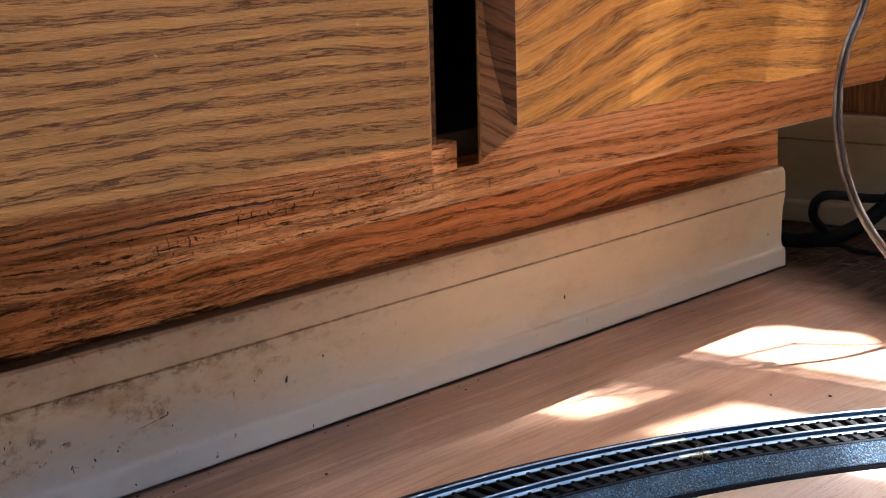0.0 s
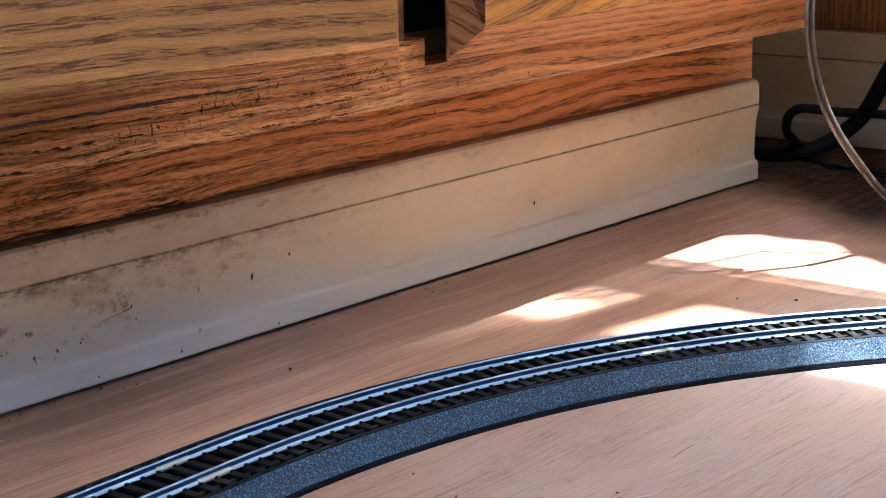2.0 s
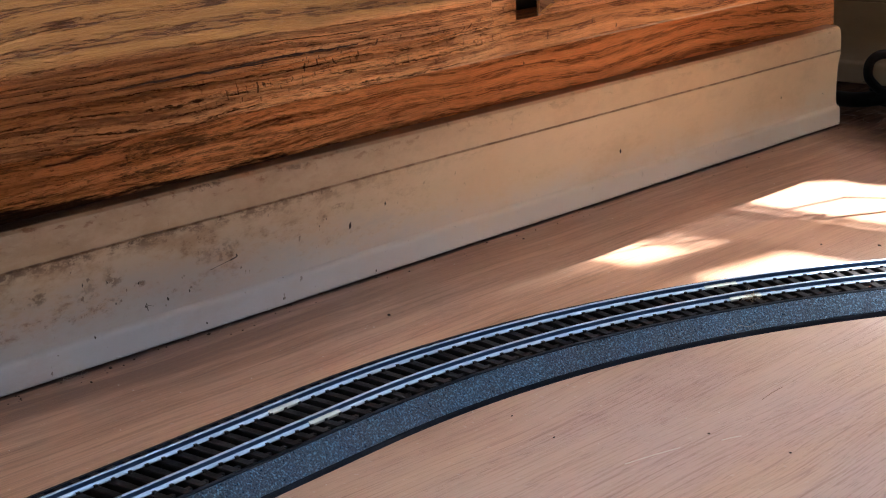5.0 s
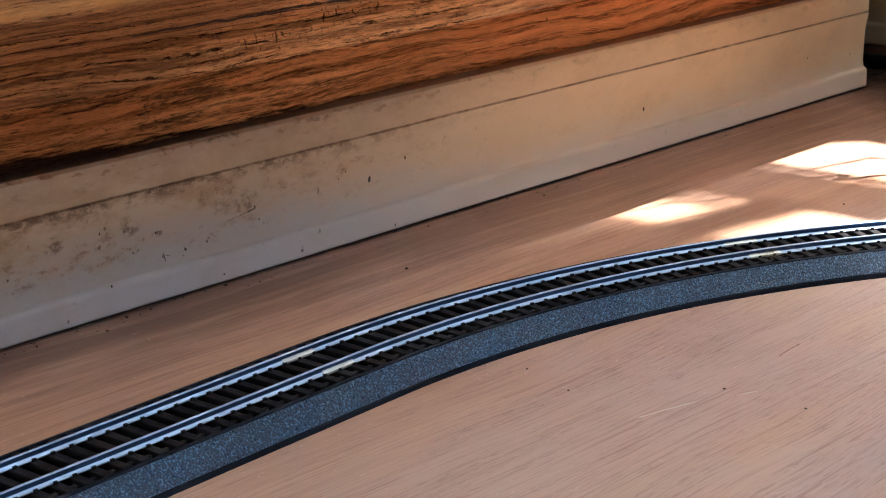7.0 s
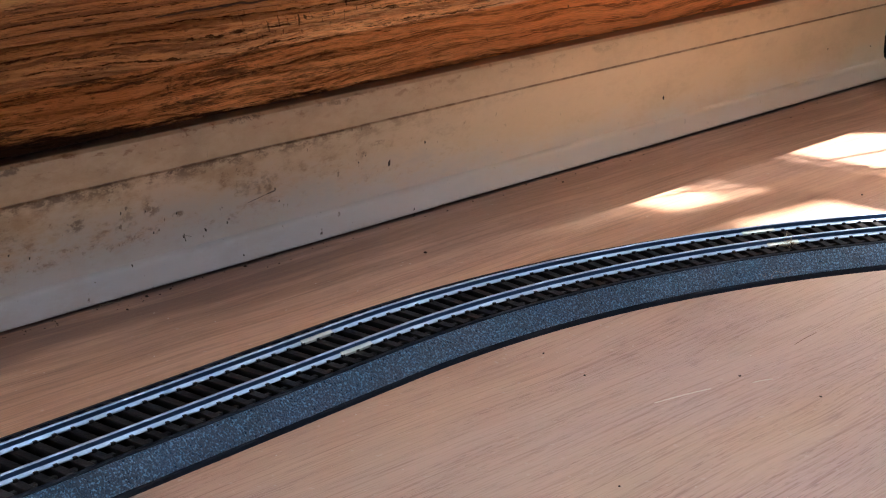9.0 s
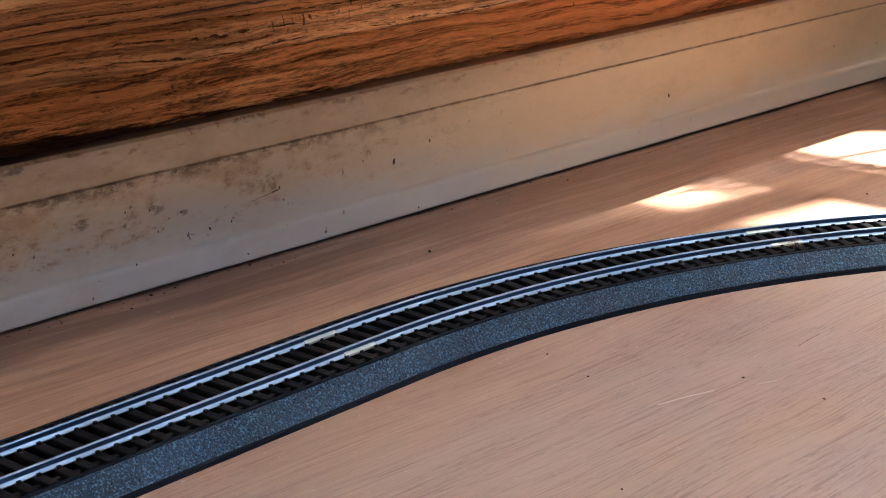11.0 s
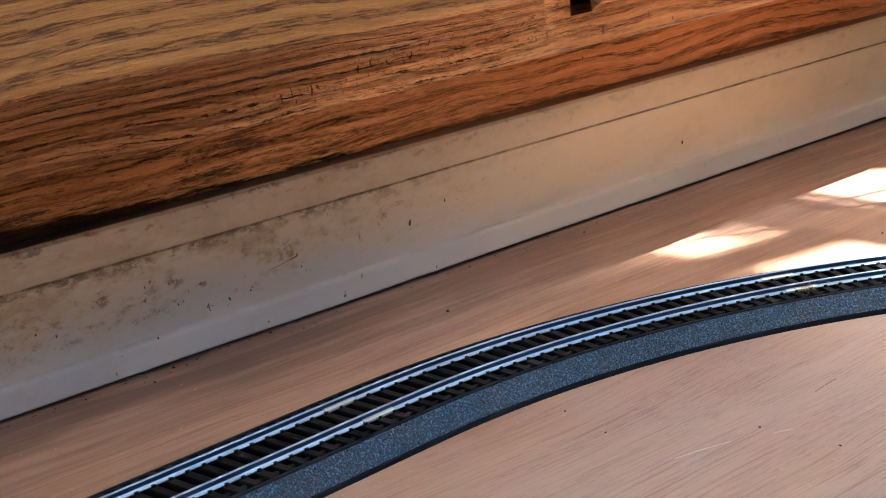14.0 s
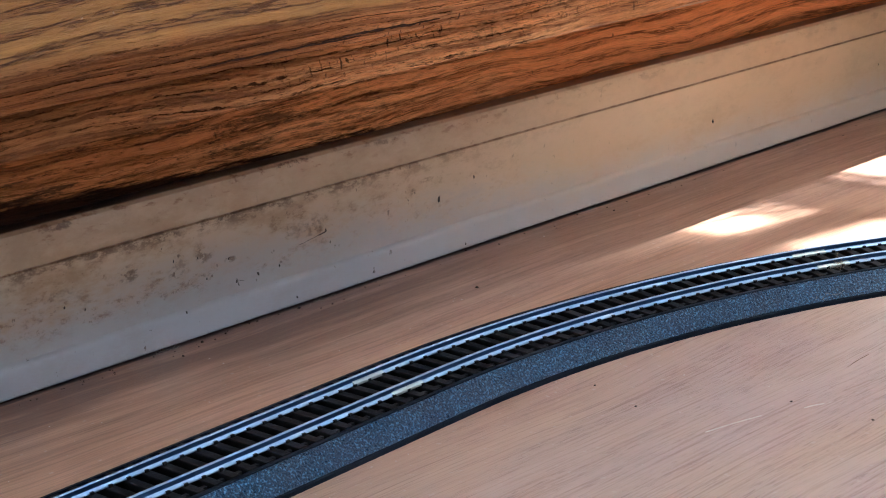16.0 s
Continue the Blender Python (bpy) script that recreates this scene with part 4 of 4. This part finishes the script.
# ---- cords and cables in the corner ----
cord_line = [(0.49, 0.06, 0.8625), (0.50, -0.02, 0.8625), (0.507, -0.056, 0.850), (0.51, -0.070, 0.75), (0.51, -0.076, 0.60), (0.50, -0.080, 0.45), (0.46, -0.090, 0.35), (0.428, -0.100, 0.27), (0.417, -0.105, 0.215), (0.411, -0.107, 0.182), (0.3997, -0.108, 0.1567), (0.3839, -0.108, 0.1376), (0.3769, -0.108, 0.1231), (0.3733, -0.109, 0.1083), (0.3727, -0.111, 0.0933), (0.3744, -0.114, 0.0780), (0.3771, -0.119, 0.0639), (0.3869, -0.125, 0.0473), (0.4120, -0.131, 0.0241), (0.445, -0.137, 0.0075), (0.51, -0.15, 0.0022), (0.63, -0.18, 0.0022)]
lamp_cord = thing("lamp_cord", (0.45, -0.10, 0.0), label="clear twin lamp cord hanging in a curve from the worktop", category="cord")
for k in (-1, 1):
    pts = [(x + 0.0008 * k, y - 0.0010 * k, z) for x, y, z in cord_line]
    part("strand", tube(pts, 0.00095), CORD, lamp_cord, "clear brown vinyl strand", True)
part("core", tube([(x - 0.0002, y - 0.0005, z) for x, y, z in cord_line], 0.0008, 6), COPPER, lamp_cord, "dark wire between the strands", True)


def cable(label, pts, r):
    c = thing("power_cable", pts[0], label=label, category="cable", group="black cables in the corner")
    part("sheath", tube(pts, r), BLACK_RUBBER, c, "", True)
    return c


cable("thick black power cable curving up from the corner", [(0.60, 0.10, 0.006), (0.5750, 0.045, 0.0055), (0.5639, 0.020, 0.0068), (0.5518, 0.0, 0.0101), (0.5534, -0.015, 0.0133), (0.5587, -0.025, 0.018), (0.5635, -0.035, 0.026), (0.565, -0.045, 0.037), (0.5564, -0.060, 0.0583), (0.56, -0.075, 0.09), (0.585, -0.09, 0.16), (0.615, -0.10, 0.235), (0.640, -0.11, 0.2925), (0.690, -0.12, 0.2930)], 0.0046)
cable("thin black cable bent in a loop on the floor", [(0.5650, 0.0, 0.0140), (0.5560, -0.010, 0.0150), (0.5467, -0.012, 0.0186), (0.5357, -0.012, 0.0267), (0.5311, -0.015, 0.0354), (0.532, -0.020, 0.0401), (0.5385, -0.025, 0.0400), (0.5517, -0.035, 0.0373), (0.5778, -0.050, 0.0337), (0.605, -0.08, 0.028), (0.632, -0.12, 0.02)], 0.0027)
cable("thin black cable lying in the dust", [(0.60, 0.02, 0.003), (0.575, 0.0, 0.0045), (0.5716, -0.010, 0.0053), (0.5721, -0.020, 0.0026), (0.5707, -0.035, 0.0026), (0.5609, -0.060, 0.0029), (0.555, -0.09, 0.0025), (0.59, -0.14, 0.0025), (0.63, -0.16, 0.0025)], 0.0019)

# ---- small dirt ----
def crumb_mesh(seed, r, squash=0.7):
    bm = bmesh.new()
    bmesh.ops.create_icosphere(bm, subdivisions=1, radius=r)
    for v in bm.verts:
        v.co *= 1 + 0.45 * noise.noise(v.co * (1.3 / r) + Vector((seed, 0, 0)))
        v.co.z = v.co.z * squash + r * squash * 0.8
    return bm


CRUMBS = [mesh_of(crumb_mesh(k, 0.0008), "crumb", DEBRIS) for k in range(4)]
floor_spots = [(0.1043, -0.0433), (0.2888, -0.1241), (0.3007, -0.1451), (0.2234, -0.0135), (0.0466, -0.1507), (0.0395, -0.1733), (0.0707, -0.2096), (0.0718, -0.2378), (-0.0203, -0.2331),
               (-0.0005, -0.0063), (-0.0143, -0.0130), (0.0469, -0.0048), (0.0108, -0.0055), (0.0579, -0.0115)]
for i, (cx, cy) in enumerate(floor_spots):
    ob = new("crumb", CRUMBS[i % 4])
    k = (1.0, 0.75, 1.1, 0.7, 0.6, 0.65, 0.7, 0.6, 0.6, 0.95, 0.75, 0.9, 0.7, 0.6)[i]
    ob.matrix_world = pose(cx, cy, 0, 0, 0, 47 * i) @ Matrix.Diagonal((k * 1.0, k * 0.8, k * 0.8, 1))
    tagged(ob, "dark brown crumb of dirt lying on the flooring", "crumb", group="crumbs on the floor")

board_spots = [(-0.0258, 0.0507), (-0.0048, 0.0308), (-0.0199, 0.0319), (0.0226, 0.0160), (0.0331, 0.0164), (0.0200, 0.0255), (-0.0312, 0.0336), (0.0677, 0.0254), (-0.0027, 0.0112),
               (0.0480, 0.0040), (0.0877, 0.0040), (0.1296, 0.0238), (0.1506, 0.0288), (0.1161, 0.0295), (0.1122, 0.0273), (0.1650, 0.0115), (0.1401, 0.0030), (0.3156, 0.0216), (0.4627, 0.0250),
               (0.5071, 0.0205), (0.2761, 0.0432), (0.1447, 0.0525), (0.1589, 0.0505), (-0.0218, 0.0326), (-0.0541, 0.0312), (-0.0515, 0.0255), (-0.0434, 0.0227), (0.0093, 0.0204),
               (-0.0017, 0.0390), (0.1265, 0.0481), (0.1044, 0.0485), (0.0696, 0.0200), (0.0435, 0.0170), (0.0060, 0.0291)]
for i, (cx, cz) in enumerate(board_spots):
    ob = new("dirt_speck", CRUMBS[(i + 1) % 4])
    k = 1.65 if i == 11 else 1.2 if i == 17 else (1.1 if i == 1 else 0.9 if i in (12, 4, 23, 28) else 0.62)
    cy = -0.0028 if cz < 0.0050 else -0.0016 if cz < 0.0115 else (-0.0009 if cz > 0.043 else 0.0006)
    ob.parent = front_board
    ob.matrix_local = pose(cx, cy, cz, 90, 0, 0) @ pose(0, 0, 0, 0, 0, 12 * (i % 5) - 20) @ Matrix.Diagonal((k * 0.6, k * 1.25, 0.35, 1))


def scatter(name, count, seed, place, size, mat, label, category):
    """Grains of dirt, joined."""
    rnd = random.Random(seed)
    bm = bmesh.new()
    for _ in range(count):
        px, py = place(rnd)
        r = size * rnd.uniform(0.5, 1.5)
        c = Vector((px, py, r * 0.4))
        vs = [bm.verts.new(c + Vector((r * rnd.uniform(0.6, 1.3) * math.cos(a), r * rnd.uniform(0.6, 1.3) * math.sin(a), -r * 0.3))) for a in (0, 1.3, 2.5, 3.8, 5.1)]
        top = bm.verts.new(c + Vector((0, 0, r * rnd.uniform(0.2, 0.8))))
        for j in range(5):
            bm.faces.new((vs[j], vs[(j + 1) % 5], top))
    return tagged(part(name, bm, mat), label, category, kind="stuff")


scatter("grit", 90, 3, lambda q: (-0.12 + 0.65 * q.random() ** 1.8, -0.0025 - abs(q.gauss(0, 0.005))), 0.00036, DEBRIS, "dark grit gathered along the foot of the baseboard", "grit")
scatter("floor_dust", 160, 4, lambda q: (q.uniform(-0.15, 0.50), q.uniform(-0.30, -0.01)), 0.00022, FLUFF, "pale specks of dust on the flooring", "dust")


def fibres(name, count, seed, place, length, radius, mat, label, lift=0.0015):
    rnd = random.Random(seed)
    verts, faces = [], []
    for _ in range(count):
        p = Vector(place(rnd))
        a = rnd.uniform(0, 6.28)
        l = length * rnd.uniform(0.4, 1.3)
        bend = rnd.uniform(-2.2, 2.2)
        pts = []
        for k in range(6):
            pts.append(p.copy())
            a += bend / 6
            p = p + Vector((math.cos(a), math.sin(a), 0)) * (l / 5)
            p.z = max(radius, p.z + rnd.uniform(-1, 1) * lift)
        for k, q in enumerate(pts):
            d = (pts[min(k + 1, 5)] - pts[max(k - 1, 0)]).normalized()
            u = d.cross(Vector((0, 0, 1))).normalized()
            w = u.cross(d)
            base = len(verts)
            verts += [q + radius * u, q + radius * (-0.5 * u + 0.87 * w), q + radius * (-0.5 * u - 0.87 * w)]
            if k:
                faces += [(base - 3 + i, base - 3 + (i + 1) % 3, base + (i + 1) % 3, base + i) for i in range(3)]
    me = bpy.data.meshes.new(name)
    me.from_pydata([tuple(v) for v in verts], [], faces)
    me.materials.append(mat)
    return tagged(new(name, me), label, "lint", kind="stuff")


fibres("corner_lint", 420, 7, lambda q: (q.uniform(0.520, 0.640), q.uniform(-0.14, 0.05), q.uniform(0.0005, 0.005)), 0.008, 0.00009, LINT, "grey fluff and hair gathered in the dirty corner", 0.0006)
lint_spot = track_at(S2 + 0.002, -0.0105, 0.0105)
fibres("track_lint", 26, 9, lambda q: (lint_spot.x + q.gauss(0, 0.003), lint_spot.y + q.gauss(0, 0.0014), 0.0100 + q.uniform(0, 0.0022)), 0.005, 0.00007, TAN, "tan tuft of lint caught on the rail", 0.0006)
fibres("foot_lint", 34, 21, lambda q: (q.choice((0.2232, 0.3810, 0.4180, -0.0160, 0.0560)) + q.gauss(0, 0.0030), -0.0048 + q.gauss(0, 0.0010), 0.0008), 0.004, 0.00008, PALE, "pale tufts of lint caught along the foot of the board", 0.0006)
foot_spot = track_at(S2 - 0.012, -0.0215, 0.004)
fibres("stray_hairs", 5, 12, lambda q: (foot_spot.x + q.gauss(0, 0.003), foot_spot.y + q.gauss(0, 0.002), 0.004), 0.007, 0.00007, PALE, "pale stray hairs caught on the roadbed", 0.0012)


def hair(a, b, mat, label, r=0.00018):
    mid = ((a[0] + b[0]) / 2 + 0.0002, (a[1] + b[1]) / 2 + 0.0003, r)
    h = tube([(a[0], a[1], r), mid, (b[0], b[1], r)], r, 5, 6)
    tagged(part("hair", h, mat), label, "hair", group="hairs on the floor")


hair((0.0349, -0.2036), (0.0557, -0.2091), FLUFF, "pale hair lying on the flooring", 0.00016)
hair((0.0685, -0.2158), (0.0751, -0.2186), FLUFF, "short pale hair lying on the flooring", 0.00016)
# a dark scratch in the flooring, built as a fine strand
hair((0.1072, -0.2063), (0.1218, -0.2052), BROWN_SCRATCH, "thin dark strand standing in for a scratch in the flooring", 0.00010)

for line, r in (([(0.0540, 0.0226), (0.0600, 0.0235), (0.0650, 0.0243)], 0.00009), ([(0.0640, 0.0241), (0.0665, 0.0245), (0.0677, 0.0248), (0.0679, 0.0254)], 0.00022),
                ([(0.0229, 0.0172), (0.0232, 0.0156), (0.0236, 0.0141)], 0.00014), ([(0.0224, 0.0167), (0.0245, 0.0160), (0.0262, 0.0154)], 0.00007)):
    part("scratch", tube([(x, 0.00045, z) for x, z in line], r, 5), DEBRIS, front_board)


def crack(x0, x1, z, half, bow):
    """A dark split along the bevel of the door, thickest in its middle."""
    bm = bmesh.new()
    rows = []
    n = 60
    for i in range(n + 1):
        f = i / n
        x = x0 + (x1 - x0) * f
        zc = z + bow * math.sin(f * 5.0) + 0.0007 * noise.noise((x * 150, 1, 0))
        h = half * math.sin(math.pi * f) ** 0.8 * max(0.1, 0.7 + 1.1 * noise.noise((x * 260, 4, 2))) + 0.00008
        ring = []
        for dz in (-h, h):
            zz = zc + dz
            ring.append(bm.verts.new((x, DOOR_Y + 0.0100 - (zz - 0.1060) / 0.0120 * 0.0100 - 0.00100, zz)))
        rows.append(ring)
    for a, b in zip(rows, rows[1:]):
        bm.faces.new((a[0], b[0], b[1], a[1]))
    ext = bmesh.ops.extrude_face_region(bm, geom=bm.faces[:])
    bmesh.ops.translate(bm, verts=[v for v in ext["geom"] if isinstance(v, bmesh.types.BMVert)], vec=(0, 0.0008, 0.0006))
    part("crack", bm, SPLIT, worn_door)


crack(-0.030, 0.040, 0.1088, 0.00028, 0.0003)
crack(0.022, 0.078, 0.1092, 0.00034, 0.0003)

# wires added out of view, only for their thin shadows in the sun patches
for ends in ([(0.36, 0.02, 0.8615), (0.353, -0.058, 0.855), (0.350, -0.068, 0.50), (0.3531, -0.0822, 0.20), (0.3463, -0.0781, 0.196), (0.3416, -0.0714, 0.198), (0.338, -0.067, 0.205)],
             [(0.40, 0.02, 0.8615), (0.378, -0.058, 0.855), (0.372, -0.095, 0.50), (0.351, -0.1020, 0.205), (0.3522, -0.0915, 0.198), (0.3414, -0.0865, 0.195), (0.3328, -0.0800, 0.198), (0.330, -0.0720, 0.21)],
             [(0.46, 0.02, 0.8620), (0.467, -0.058, 0.855), (0.470, -0.085, 0.55), (0.480, -0.1040, 0.285), (0.4890, -0.1080, 0.280), (0.5020, -0.1320, 0.278), (0.5200, -0.1450, 0.285)]):
    wire = thing("unseen_wire", ends[0], label="unseen thin black wire, added to cast a streak across the sunlit floor", category="wire", group="loose wires")
    part("sheath", tube(ends, 0.0006 if ends[0][0] < 0.45 else 0.0010, 6), BLACK_RUBBER, wire, "", True)
